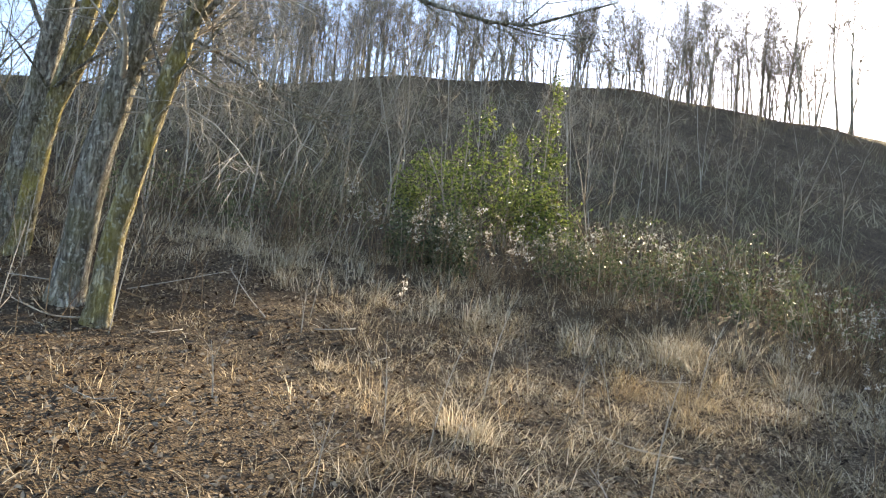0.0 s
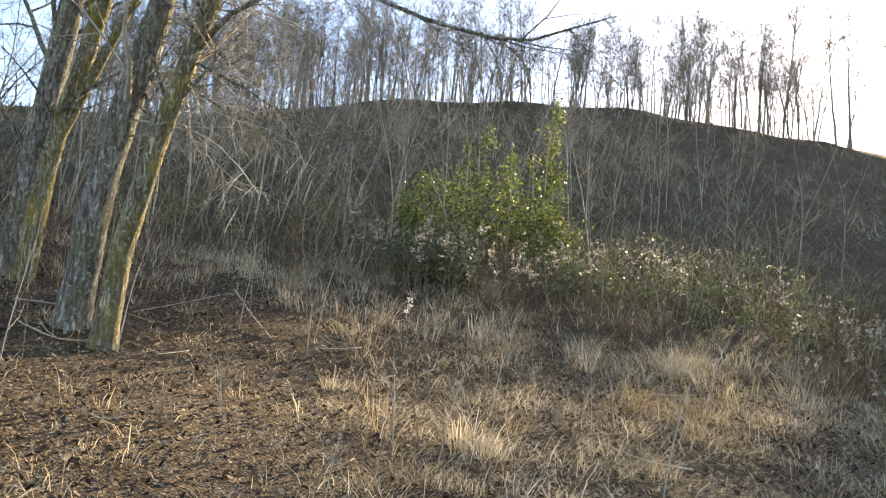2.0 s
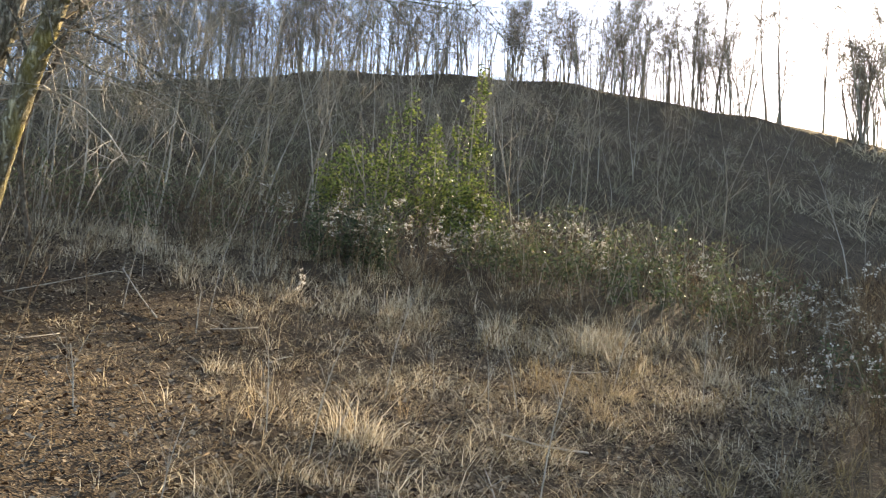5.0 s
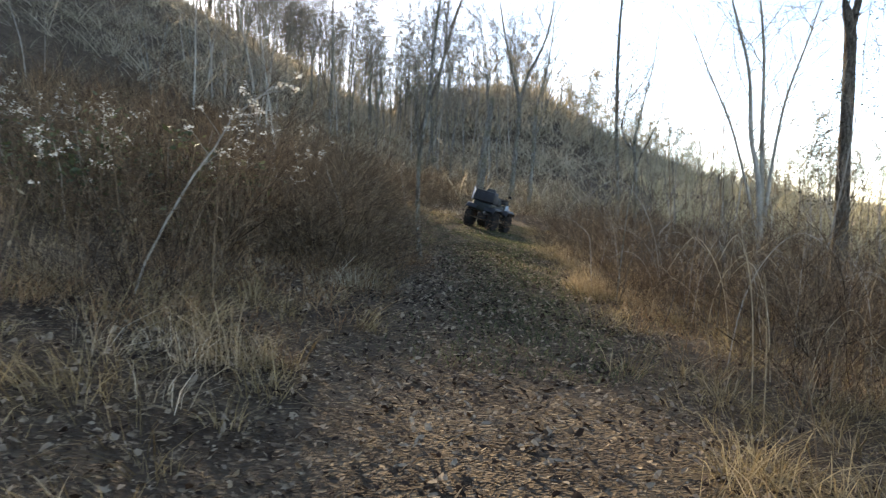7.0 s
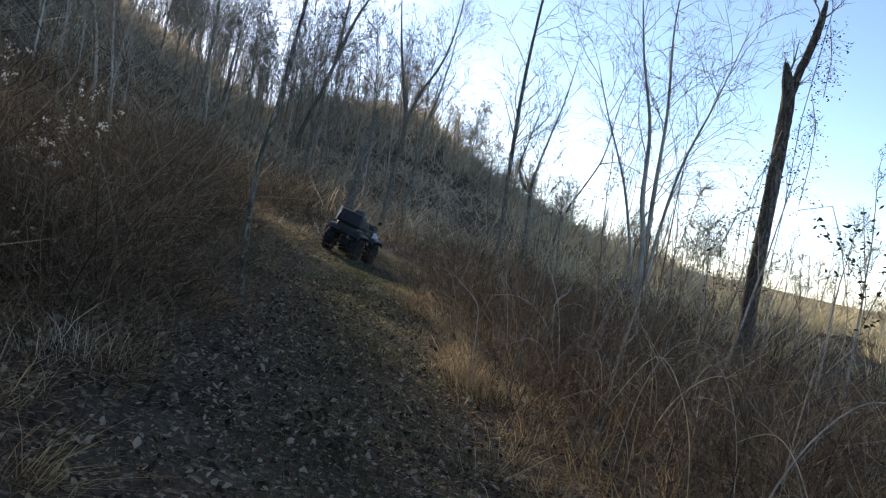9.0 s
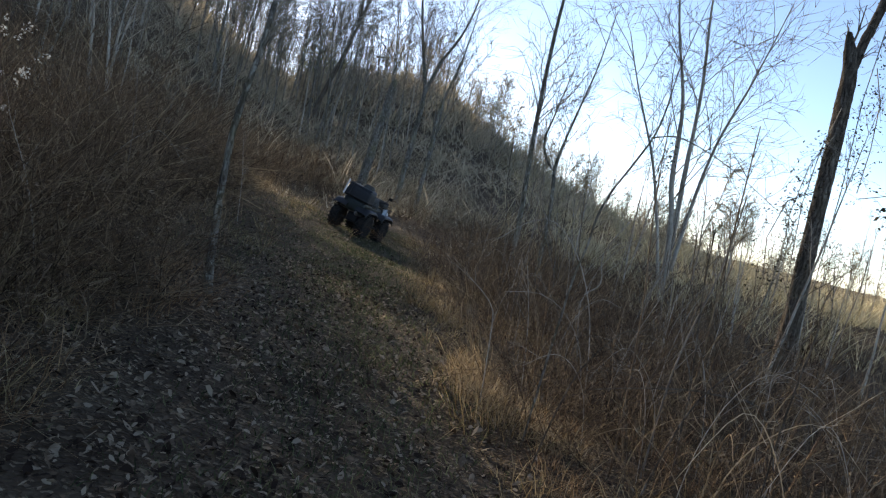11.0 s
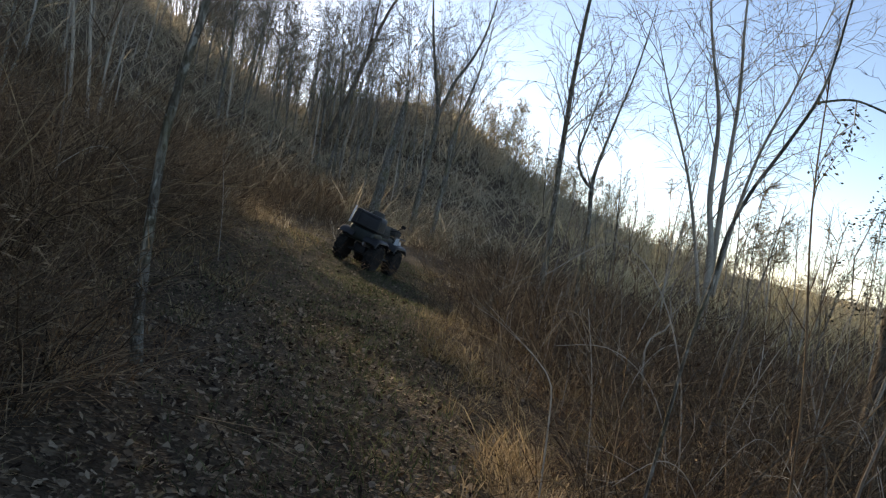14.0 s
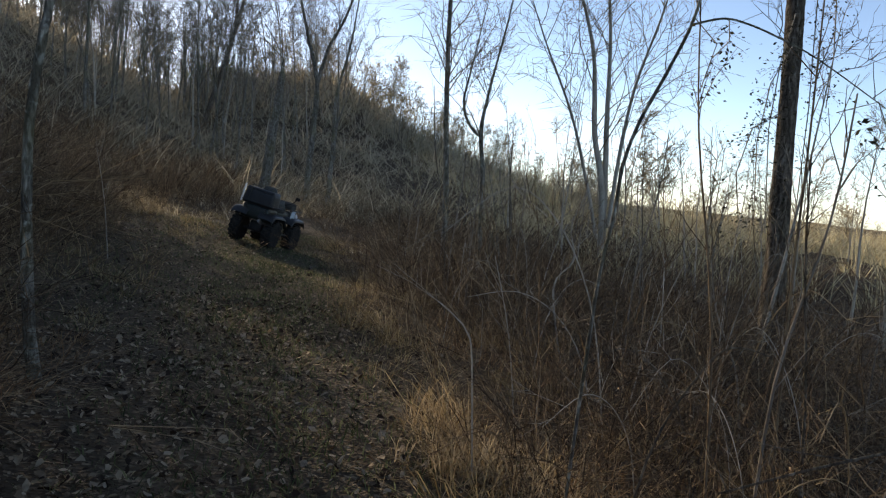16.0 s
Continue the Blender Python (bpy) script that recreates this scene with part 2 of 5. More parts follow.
def height(x, y):
    """Lie of the land: a flat trail, a long hill on one side, a low valley on the other, a spur ahead."""
    x, y = np.asarray(x, float), np.asarray(y, float)
    s = trail_x(y) - x
    ridge = sum(np.interp(y + d, RIDGE_Y, RIDGE_H) for d in (-5, -2.5, 0, 2.5, 5)) / 5
    low = 0.155 * np.clip(s - 1.0, 0, 8)
    t = np.clip((s - 9) / 51, 0, 1)
    z = low + (ridge - 1.24) * t ** 1.06 - 0.12 * np.clip(s - 60, 0, 200)
    r = np.clip(-s - 1.0, 0, None)
    z = z - 0.09 * np.clip(r, 0, 8) - 0.045 * np.clip(r - 8, 0, None)
    across = np.clip(x - trail_x(y), -1.6, 1.6)  # the trail itself tips towards the valley, most of all under the vehicle
    z = z - across * (0.07 * np.clip((y - 5) / 5, 0, 1) * np.clip((60 - y) / 20, 0, 1) + 0.1 * np.exp(-((y - 28.5) / 5.0) ** 2))
    spur = np.interp(x, SPUR_X, SPUR_H) * np.exp(-((y - 165) / np.where(y < 165, 62, 48)) ** 2) - 0.07 * np.clip(x - 26, 0, None)
    z = np.maximum(z, spur - 2.0 * np.exp(-(y / 60) ** 2))
    d = np.hypot(x, y)
    z = np.maximum(z, np.where(d > 260, np.minimum((d - 260) * 0.022, 16) * (0.55 + 0.45 * np.sin(x * 0.011 + y * 0.007)) - 2.5, -50) - 2.0 * np.clip(r - 20, 0, 300))
    z = z + np.where(r > 60, np.clip(d - 200, 0, 700) * 0.02 * (0.5 + 0.5 * np.sin(x * 0.013 + y * 0.009 + 1.0)), 0) * np.clip((r - 60) / 60, 0, 1)
    z = z + 0.05 * np.sin(x * 1.1 + 0.6 * y) * np.sin(y * 0.9 - 0.4 * x) + 0.02 * np.sin(3.1 * x + 1.0) * np.sin(2.7 * y)
    z = z + np.clip((r - 12) / 40, 0, 1) * 1.1 * np.sin(0.11 * x + 0.05 * y) * np.sin(0.075 * y - 0.04 * x + 1)
    z = z + np.clip(s - 3, 0, 12) * 0.02 * np.sin(x * 0.43 + 1.3) * np.sin(y * 0.51)
    return z - 0.12


def z_at(x, y):
    return float(height(x, y))


def sun_lane(x, y, lo, hi):
    """Is a spot in the lane, along the sun's way, whose distance from the origin's own line lies between lo and hi?"""
    return lo < 0.87 * x + 0.49 * y < hi


# ---- building helpers ----
class Geo:
    """Vertices and faces of one mesh, gathered fast."""

    def __init__(self):
        self.v, self.f = [], []

    def tube(self, pts, radii, sides=5, cap=True):
        base, prev = len(self.v), None
        n = len(pts)
        for i, p in enumerate(pts):
            d = (pts[min(i + 1, n - 1)] - pts[max(i - 1, 0)]).normalized()
            if prev is None:
                a = d.orthogonal().normalized()
            else:
                a = prev - d * prev.dot(d)
                a = a.normalized() if a.length > 1e-6 else d.orthogonal().normalized()
            prev = a
            b = d.cross(a)
            for k in range(sides):
                w = 2 * math.pi * k / sides
                self.v.append(p + (a * math.cos(w) + b * math.sin(w)) * radii[i])
        for i in range(n - 1):
            for k in range(sides):
                p, q = base + i * sides + k, base + i * sides + (k + 1) % sides
                self.f.append((p, q, q + sides, p + sides))
        if cap:
            self.f.append(tuple(base + (n - 1) * sides + k for k in range(sides)))
            self.f.append(tuple(base + k for k in reversed(range(sides))))

    def rough_tube(self, pts, radii, sides=20, deep=0.07):
        """A trunk with swellings and long furrows."""
        base = len(self.v)
        self.tube(pts, radii, sides)
        n, s = len(pts), 0.0
        for i in range(n):
            s += (pts[i] - pts[i - 1]).length if i else 0
            for k in range(sides):
                w = 2 * math.pi * k / sides
                q = base + i * sides + k
                big = mnoise.noise(Vector((math.cos(w) * 1.3, math.sin(w) * 1.3, s * 1.1 + radii[0] * 40)))
                fine = mnoise.noise(Vector((math.cos(w) * 5, math.sin(w) * 5, s * 1.6 + radii[0] * 70)))
                self.v[q] = pts[i] + (self.v[q] - pts[i]) * (1 + deep * (1.3 * big + fine))

    def face(self, *pts):
        b = len(self.v)
        self.v.extend(pts)
        self.f.append(tuple(range(b, b + len(pts))))

    def mesh(self, name, mat, smooth=True):
        me = bpy.data.meshes.new(name)
        me.from_pydata([tuple(p) for p in self.v], [], self.f)
        me.materials.append(mat)
        if smooth:
            me.polygons.foreach_set("use_smooth", [True] * len(me.polygons))
        me.update()
        return me


def thing(name, label, category, m=None, group=""):
    ob = new(name)
    ob.matrix_basis = m or Matrix()
    ob.empty_display_size = 0.2
    return tagged(ob, label, category, group)


def child(name, mesh, parent, label="", m=None):
    ob = new(name, mesh)
    ob.parent = parent
    if m:
        ob.matrix_basis = m
    if label:
        ob["label"] = label
    return ob


def path_line(rng, start, way, length, n, wander, lift=0.0, sag=0.0):
    """A crooked line of n + 1 points; lift bends it upwards on the way, sag downwards."""
    pts, d = [start.copy()], way.normalized()
    for i in range(n):
        d = (d + Vector((rng.uniform(-1, 1), rng.uniform(-1, 1), rng.uniform(-1, 1))) * wander + Vector((0, 0, lift - sag * (i / n)))).normalized()
        pts.append(pts[-1] + d * length / n)
    return pts


def along(pts, t):
    f = t * (len(pts) - 1)
    i = min(int(f), len(pts) - 2)
    return pts[i].lerp(pts[i + 1], f - i), (pts[i + 1] - pts[i]).normalized()


def limb(rng, geo, start, way, length, radius, level, sides, kids, spread=(35, 65), wander=0.14, lift=0.07, droop=0.0, segs=(7, 5, 3, 2, 1), thin=0.0055, grow=1.0):
    """A branch with its side branches, down to twigs. kids: how many on each level."""
    n = segs[min(level, 4)]
    if n == 0:  # the finest twigs: one thin sliver each
        d = (way.normalized() + Vector((0, 0, lift))).normalized()
        a = d.orthogonal().normalized() * radius
        geo.face(start - a, start + a, start + d * length * 1.7)
        return
    pts = path_line(rng, start, way, length, n, wander, lift, droop)
    tip = 0.25 if level < 3 else 0.4
    geo.tube(pts, [radius * (1 - (1 - tip) * i / n) for i in range(n + 1)], max(3, sides - level), cap=level < 1)
    if level >= len(kids):
        return
    for i in range(kids[level]):
        t = rng.uniform(0.25, 1.0) if level else rng.uniform(0.3, 1.0)
        p, d = along(pts, t)
        turn = d.orthogonal().normalized()
        turn.rotate(Matrix.Rotation(rng.uniform(0, 2 * math.pi), 3, d))
        a = radians(rng.uniform(*spread))
        way2 = d * math.cos(a) + turn * math.sin(a)
        limb(rng, geo, p, way2, length * grow * rng.uniform(0.34, 0.6) * (1.15 - 0.5 * t), max(radius * (1 - 0.7 * t) * 0.6, thin), level + 1, sides, kids, spread, wander, lift, droop, segs, thin, grow)


def bare_tree(seed, tall, radius, lean=(0, 0), first=0.35, boughs=11, kids=(6, 4), forks=1, mat=None, twigs=None, wander=0.05, reach=0.36, sides=8, up=(35, 60), flare=1.35, segs=(7, 5, 3, 2, 1), thin=0.0055):
    """Meshes of a leafless tree with its foot at the origin: the trunk (with forked stems) and the crown of boughs and twigs."""
    rng = random.Random(seed)
    trunk, crown = Geo(), Geo()
    stems = []
    way = Vector((lean[0], lean[1], 1))
    n = 9
    for k in range(forks):
        if k == 0:
            pts = path_line(rng, Vector((0, 0, -0.3)), way, tall + 0.3, n, wander, 0.01)
            rad = [radius * (flare if i == 0 else 1) * (1 - 0.86 * i / n) for i in range(n + 1)]
            rad[-1] = max(rad[-1], 0.01)
        else:
            p, d = along(stems[0][0], rng.uniform(0.12, 0.45))
            w = d + Vector((rng.uniform(-1, 1), rng.uniform(-1, 1), 0)).normalized() * rng.uniform(0.22, 0.4)
            pts = path_line(rng, p, w, tall * rng.uniform(0.5, 0.68), 7, wander, 0.05)
            rad = [radius * 0.62 * (1 - 0.86 * i / 7) for i in range(8)]
        trunk.tube(pts, rad, sides)
        stems.append((pts, rad))
    for pts, rad in stems:
        for i in range(int(boughs / (1 if len(stems) == 1 else len(stems) * 0.7))):
            t = rng.uniform(first, 1.0)
            p, d = along(pts, t)
            w = rng.uniform(0, 2 * math.pi)
            a = radians(rng.uniform(*up))
            way2 = Vector((math.cos(w) * math.sin(a), math.sin(w) * math.sin(a), math.cos(a)))
            r = radius * (1 - 0.8 * t) * 0.5
            limb(rng, crown, p, way2, tall * reach * (1.15 - 0.75 * t) * rng.uniform(0.7, 1.2), max(r, 0.012, thin * 1.5), 1, 4, (0,) + kids, segs=segs, thin=thin)
    return trunk.mesh("trunk", mat or M_BARK), crown.mesh("crown", twigs or M_TWIG)


def plant(name, label, category, meshes, m, group="", names=("trunk", "crown")):
    ob = thing(name, label, category, m, group)
    for part_name, me in zip(names, meshes):
        piece = child(part_name, me, ob)
        if part_name == "seed_head":
            piece["kind"] = "stuff"
    return ob


def joined(pieces):
    """One mesh out of many (mesh, matrix) pairs."""
    vs, fs, base = [], [], 0
    for me, m in pieces:
        co = np.empty(len(me.vertices) * 3, np.float32)
        me.vertices.foreach_get("co", co)
        a = np.array(m)
        vs.append(co.reshape(-1, 3) @ a[:3, :3].T + a[:3, 3])
        fs += [tuple(i + base for i in p.vertices) for p in me.polygons]
        base += len(me.vertices)
    out = bpy.data.meshes.new("woods")
    out.from_pydata(np.concatenate(vs).tolist(), [], fs)
    out.materials.append(pieces[0][0].materials[0])
    return out


# ---- ground ----
def build_ground():
    def axis(fine, far, n):
        u = np.linspace(-1, 1, n)
        k = math.asinh(far / fine)
        return fine * np.sinh(k * u)
    xs, ys = axis(9.0, 2600, 210) - 4, axis(14.0, 2600, 210) + 9
    gx, gy = np.meshgrid(xs, ys)
    gz = height(gx, gy)
    n = len(xs)
    v = np.stack([gx.ravel(), gy.ravel(), gz.ravel()], 1)
    i = np.arange(n * n).reshape(n, n)
    f = np.stack([i[:-1, :-1].ravel(), i[:-1, 1:].ravel(), i[1:, 1:].ravel(), i[1:, :-1].ravel()], 1)
    me = bpy.data.meshes.new("ground")
    me.from_pydata(v.tolist(), [], f.tolist())
    me.polygons.foreach_set("use_smooth", [True] * len(me.polygons))
    me.materials.append(M_GROUND)
    tagged(new("ground", me), "leaf-strewn brown earth rising into a wooded hillside", "ground", kind="structure")


build_ground()

# ---- the all-terrain vehicle on the trail ----
def rbox(size, centre, bevel=0.03, taper=1.0, shear=0.0):
    """A rounded block; taper narrows its top, shear pushes its top forwards (along x)."""
    bm = bmesh.new()
    bmesh.ops.create_cube(bm, size=1)
    for v in bm.verts:
        k = taper if v.co.z > 0 else 1
        v.co = Vector((v.co.x * size[0] * k + (shear if v.co.z > 0 else 0), v.co.y * size[1] * k, v.co.z * size[2]))
    bmesh.ops.bevel(bm, geom=bm.edges[:], offset=bevel, segments=3, affect="EDGES", profile=0.6)
    bmesh.ops.translate(bm, verts=bm.verts, vec=centre)
    return bm


def part(name, bm, mat, parent, label="", smooth=True, m=None):
    me = bpy.data.meshes.new(name)
    bm.to_mesh(me)
    bm.free()
    me.materials.append(mat)
    if smooth:
        me.polygons.foreach_set("use_smooth", [True] * len(me.polygons))
        me.set_sharp_from_angle(angle=radians(40))
    return child(name, me, parent, label, m)


def lathe(profile, seg=28):
    """A body turned about the y axis, from (radius, y) pairs."""
    bm = bmesh.new()
    rings = [[bm.verts.new((r * math.cos(2 * math.pi * k / seg), y, r * math.sin(2 * math.pi * k / seg))) for k in range(seg)] for r, y in profile]
    for a, b in zip(rings, rings[1:]):
        for k in range(seg):
            bm.faces.new((a[k], a[(k + 1) % seg], b[(k + 1) % seg], b[k]))
    for ring in (rings[0], rings[-1]):
        bm.faces.new(ring)
    bmesh.ops.recalc_face_normals(bm, faces=bm.faces)
    return bm


def rods(lines, radius, sides=7):
    g = Geo()
    for line in lines:
        pts = [Vector(p) for p in line]
        g.tube(pts, [radius] * len(pts), sides)
    return g


M_TYRE = material("rubber_tyre", [(0.012, 0.012, 0.012), (0.022, 0.021, 0.02), (0.05, 0.043, 0.034)], 8, 50, 0.8, 0.4)
M_PLASTIC = material("dark_green_plastic", [(0.008, 0.011, 0.009), (0.013, 0.018, 0.014), (0.024, 0.03, 0.025)], 5, 60, 0.38, 0.1)
M_BLACK = material("black_plastic", [(0.01, 0.01, 0.011), (0.018, 0.018, 0.019), (0.03, 0.03, 0.03)], 5, 60, 0.5, 0.15)
M_VINYL = material("black_vinyl", [(0.012, 0.012, 0.013), (0.02, 0.02, 0.021), (0.03, 0.029, 0.028)], 7, 90, 0.55, 0.3)
M_STEEL = material("scuffed_steel", [(0.25, 0.25, 0.26), (0.4, 0.4, 0.41), (0.52, 0.52, 0.53)], 8, 70, 0.4, 0.1, metal=0.9)
M_DECAL = material("pale_blue_panel", [(0.3, 0.38, 0.46), (0.42, 0.5, 0.58), (0.55, 0.62, 0.68)], 6, 40, 0.3, 0.0)
# Headlight glass; also the pale strip that paints sun on the box edge.
M_LAMP_AND_LIT_EDGE = material("lamp_glass_and_lit_edge", [(0.5, 0.5, 0.5), (0.65, 0.65, 0.66), (0.75, 0.75, 0.76)], 6, 40, 0.12, 0.0)
M_REDLENS = material("red_lens", [(0.06, 0.006, 0.006), (0.09, 0.008, 0.008), (0.13, 0.012, 0.01)], 6, 40, 0.2, 0.0)
M_TARP = material("grey_canvas", [(0.035, 0.036, 0.035), (0.06, 0.06, 0.056), (0.1, 0.098, 0.09)], 5, 60, 0.8, 0.4)


def build_atv():
    atv = thing("all_terrain_vehicle", "dark green four-wheeled all-terrain vehicle with cargo box, parked on the trail", "vehicle")
    tyre = lathe([(0.17, -0.115), (0.25, -0.13), (0.3, -0.122), (0.325, -0.07), (0.33, 0), (0.325, 0.07), (0.3, 0.122), (0.25, 0.13), (0.17, 0.115)], 32)
    for k in range(18):
        w = 2 * math.pi * k / 18
        for side in (-1, 1):
            lug = rbox((0.05, 0.11, 0.035), (0, side * 0.06, 0.335), 0.006)
            bmesh.ops.rotate(lug, verts=lug.verts, cent=(0, 0, 0), matrix=Matrix.Rotation(w + side * 0.09, 3, "Y"))
            tmp = bpy.data.meshes.new("lug")
            lug.to_mesh(tmp)
            lug.free()
            tyre.from_mesh(tmp)
            bpy.data.meshes.remove(tmp)
    tyre_me = bpy.data.meshes.new("tyre")
    tyre.to_mesh(tyre_me)
    tyre.free()
    tyre_me.materials.append(M_TYRE)
    rim_me = bpy.data.meshes.new("rim")
    rim = lathe([(0.03, -0.09), (0.1, -0.085), (0.14, -0.05), (0.165, -0.1), (0.18, -0.11), (0.18, 0.11), (0.165, 0.1), (0.14, 0.05), (0.1, 0.085), (0.03, 0.09)], 28)
    rim.to_mesh(rim_me)
    rim.free()
    rim_me.materials.append(M_STEEL)
    for x, y in ((0.64, 0.46), (0.64, -0.46), (-0.63, 0.46), (-0.63, -0.46)):
        wheel = child("wheel", tyre_me, atv, "knobby black tyre on a steel rim", pose(x, y, 0.33))
        wheel.name = "wheel"
        child("rim", rim_me, wheel, "scuffed steel rim")
    part("chassis", rbox((1.35, 0.36, 0.24), (0, 0, 0.42), 0.05), M_BLACK, atv)
    part("engine", rbox((0.5, 0.34, 0.3), (0.02, 0, 0.52), 0.05), M_STEEL, atv, "dull grey metal engine")
    part("body", rbox((1.15, 0.52, 0.3), (0.15, 0, 0.74), 0.1, 0.88), M_PLASTIC, atv)
    part("nose", rbox((0.42, 0.62, 0.3), (0.82, 0, 0.76), 0.1, 0.8, -0.06), M_PLASTIC, atv)
    for y in (0.46, -0.46):
        for x, name in ((0.62, "front_fender"), (-0.62, "rear_fender")):
            bm = bmesh.new()
            rows = []
            for k in range(13):
                w = radians(24 + 132 * k / 12)
                r = 0.44
                top = 0.39 + min(0.36, 0.5 * r * 2 * math.sin(w) ** 0.8)
                rows.append([bm.verts.new((x + r * math.cos(w) * 1.1, y + (o if y > 0 else -o), top + dz)) for o, dz in ((-0.3, 0.03), (-0.12, 0.045), (0.06, 0.038), (0.12, 0.012), (0.135, -0.025))])
            for a, b in zip(rows, rows[1:]):
                for k in range(4):
                    bm.faces.new((a[k], a[k + 1], b[k + 1], b[k]))
            bmesh.ops.recalc_face_normals(bm, faces=bm.faces)
            bmesh.ops.solidify(bm, geom=bm.faces[:], thickness=0.02)
            part(name, bm, M_BLACK, atv, "curved black plastic fender")
    part("rear_panel", rbox((0.54, 0.8, 0.34), (-0.7, 0, 0.74), 0.08, 0.95), M_PLASTIC, atv)
    part("seat", rbox((0.82, 0.32, 0.14), (-0.2, 0, 0.86), 0.06, 0.9), M_VINYL, atv, "black vinyl seat")
    part("tank_cover", rbox((0.36, 0.34, 0.16), (0.33, 0, 0.88), 0.07, 0.75), M_PLASTIC, atv)
    for y in (0.33, -0.33):
        part("footwell", rbox((0.5, 0.26, 0.04), (0.02, y, 0.36), 0.015), M_BLACK, atv, "black ribbed footrest")
        part("side_panel", rbox((0.24, 0.03, 0.18), (0.42, y * 1.3, 0.86), 0.012, 0.85), M_DECAL, atv, "pale blue decal panel")
        part("headlight", lathe([(0.02, -0.02), (0.075, -0.015), (0.08, 0.03), (0.06, 0.06)], 16), M_LAMP_AND_LIT_EDGE, atv, "round clear headlight", m=pose(1.02, y * 0.7, 0.8, 0, 0, -90))
        part("tail_light", rbox((0.03, 0.06, 0.04), (-0.985, y, 0.7), 0.01), M_REDLENS, atv, "red tail light")
        part("grip", rods([[(0.4, y, 1.1), (0.33, y * 1.42, 1.1)]], 0.022).mesh_bm(), M_BLACK, atv, "black rubber grip")
        part("mirror", rbox((0.03, 0.13, 0.08), (0.46, y * 1.25, 1.25), 0.012), M_TYRE, atv, "small black mirror")
    part("handlebar", rods([[(0.33, 0.47, 1.1), (0.42, 0.3, 1.1), (0.47, 0.12, 1.04), (0.47, -0.12, 1.04), (0.42, -0.3, 1.1), (0.33, -0.47, 1.1)], [(0.5, 0, 0.9), (0.46, 0, 1.06)], [(0.42, 0.3, 1.1), (0.46, 0.41, 1.25)], [(0.42, -0.3, 1.1), (0.46, -0.41, 1.25)]], 0.014).mesh_bm(), M_TYRE, atv, "bent black handlebar")
    part("speedometer", rbox((0.1, 0.14, 0.07), (0.45, 0, 1.08), 0.025), M_BLACK, atv)
    for name, cx, w, ln in (("front_rack", 0.8, 0.8, 0.5), ("rear_rack", -0.72, 0.9, 0.62)):
        z = 0.95
        lines = [[(cx - ln / 2, -w / 2, z), (cx + ln / 2, -w / 2, z), (cx + ln / 2, w / 2, z), (cx - ln / 2, w / 2, z), (cx - ln / 2, -w / 2, z)]]
        lines += [[(cx - ln / 2, -w / 2 + w * k / 6, z), (cx + ln / 2, -w / 2 + w * k / 6, z)] for k in range(1, 6)]
        lines += [[(cx + sx * ln * 0.4, sy * w * 0.3, 0.75), (cx + sx * ln * 0.4, sy * w * 0.3, z)] for sx in (-1, 1) for sy in (-1, 1)]
        part(name, rods(lines, 0.012).mesh_bm(), M_BLACK, atv, "black tubular steel rack")
    part("front_bumper", rods([[(0.95, -0.3, 0.5), (1.1, -0.3, 0.55), (1.12, -0.26, 0.82), (1.12, 0.26, 0.82), (1.1, 0.3, 0.55), (0.95, 0.3, 0.5)], [(1.11, -0.29, 0.66), (1.11, 0.29, 0.66)]], 0.018).mesh_bm(), M_BLACK, atv, "black tube bumper")
    part("exhaust", lathe([(0.03, -0.3), (0.07, -0.26), (0.07, 0.2), (0.035, 0.26), (0.035, 0.3)], 18), M_STEEL, atv, "steel exhaust silencer", m=pose(-0.72, -0.2, 0.58, 0, 0, 90))
    part("rear_axle", rods([[(-0.63, -0.4, 0.33), (-0.63, 0.4, 0.33)], [(-0.63, 0.28, 0.33), (-0.3, 0.14, 0.45)], [(-0.63, -0.28, 0.33), (-0.3, -0.14, 0.45)]], 0.03).mesh_bm(), M_BLACK, atv)
    part("front_axle", rods([[(0.64, -0.4, 0.33), (0.64, 0.4, 0.33)], [(0.64, 0.3, 0.33), (0.5, 0.14, 0.7)], [(0.64, -0.3, 0.33), (0.5, -0.14, 0.7)]], 0.03).mesh_bm(), M_BLACK, atv)
    box = part("cargo_box", rbox((0.44, 0.88, 0.34), (-0.78, 0, 1.06), 0.07, 0.92), M_BLACK, atv, "black moulded rear cargo box")
    part("lid", rbox((0.42, 0.82, 0.06), (-0.78, 0, 1.24), 0.028, 0.9), M_BLACK, box)
    part("backrest", rbox((0.62, 0.78, 0.3), (-0.3, -0.03, 0.99), 0.12, 0.78), M_TARP, box, "dark pack tied behind the seat")
    part("strap", rods([[(-0.49, 0.24, 0.96), (-0.52, 0.23, 1.315), (-1.0, 0.23, 1.315), (-1.03, 0.24, 0.96)]], 0.013).mesh_bm(), M_TARP, box)
    part("duffel", rbox((0.3, 0.34, 0.14), (-0.7, -0.12, 1.3), 0.06, 0.75), M_TARP, box, "dark canvas bag strapped on the box")
    part("cargo_bag", rbox((0.34, 0.5, 0.16), (0.82, 0, 1.04), 0.07, 0.85), M_TARP, atv, "grey canvas bag tied on the front rack")
    # Added pale strip: the sun's highlight along the box edge, modelled as a part.
    part("box_sunlit_edge", rbox((0.05, 0.045, 0.4), (-1.02, 0.42, 1.1), 0.015, 0.9, 0.03), M_LAMP_AND_LIT_EDGE, box, "pale strip standing in for the sunlit edge of the box")
    return atv


def _mesh_bm(self):
    me = bpy.data.meshes.new("tmp")
    me.from_pydata([tuple(p) for p in self.v], [], self.f)
    bm = bmesh.new()
    bm.from_mesh(me)
    bpy.data.meshes.remove(me)
    return bm


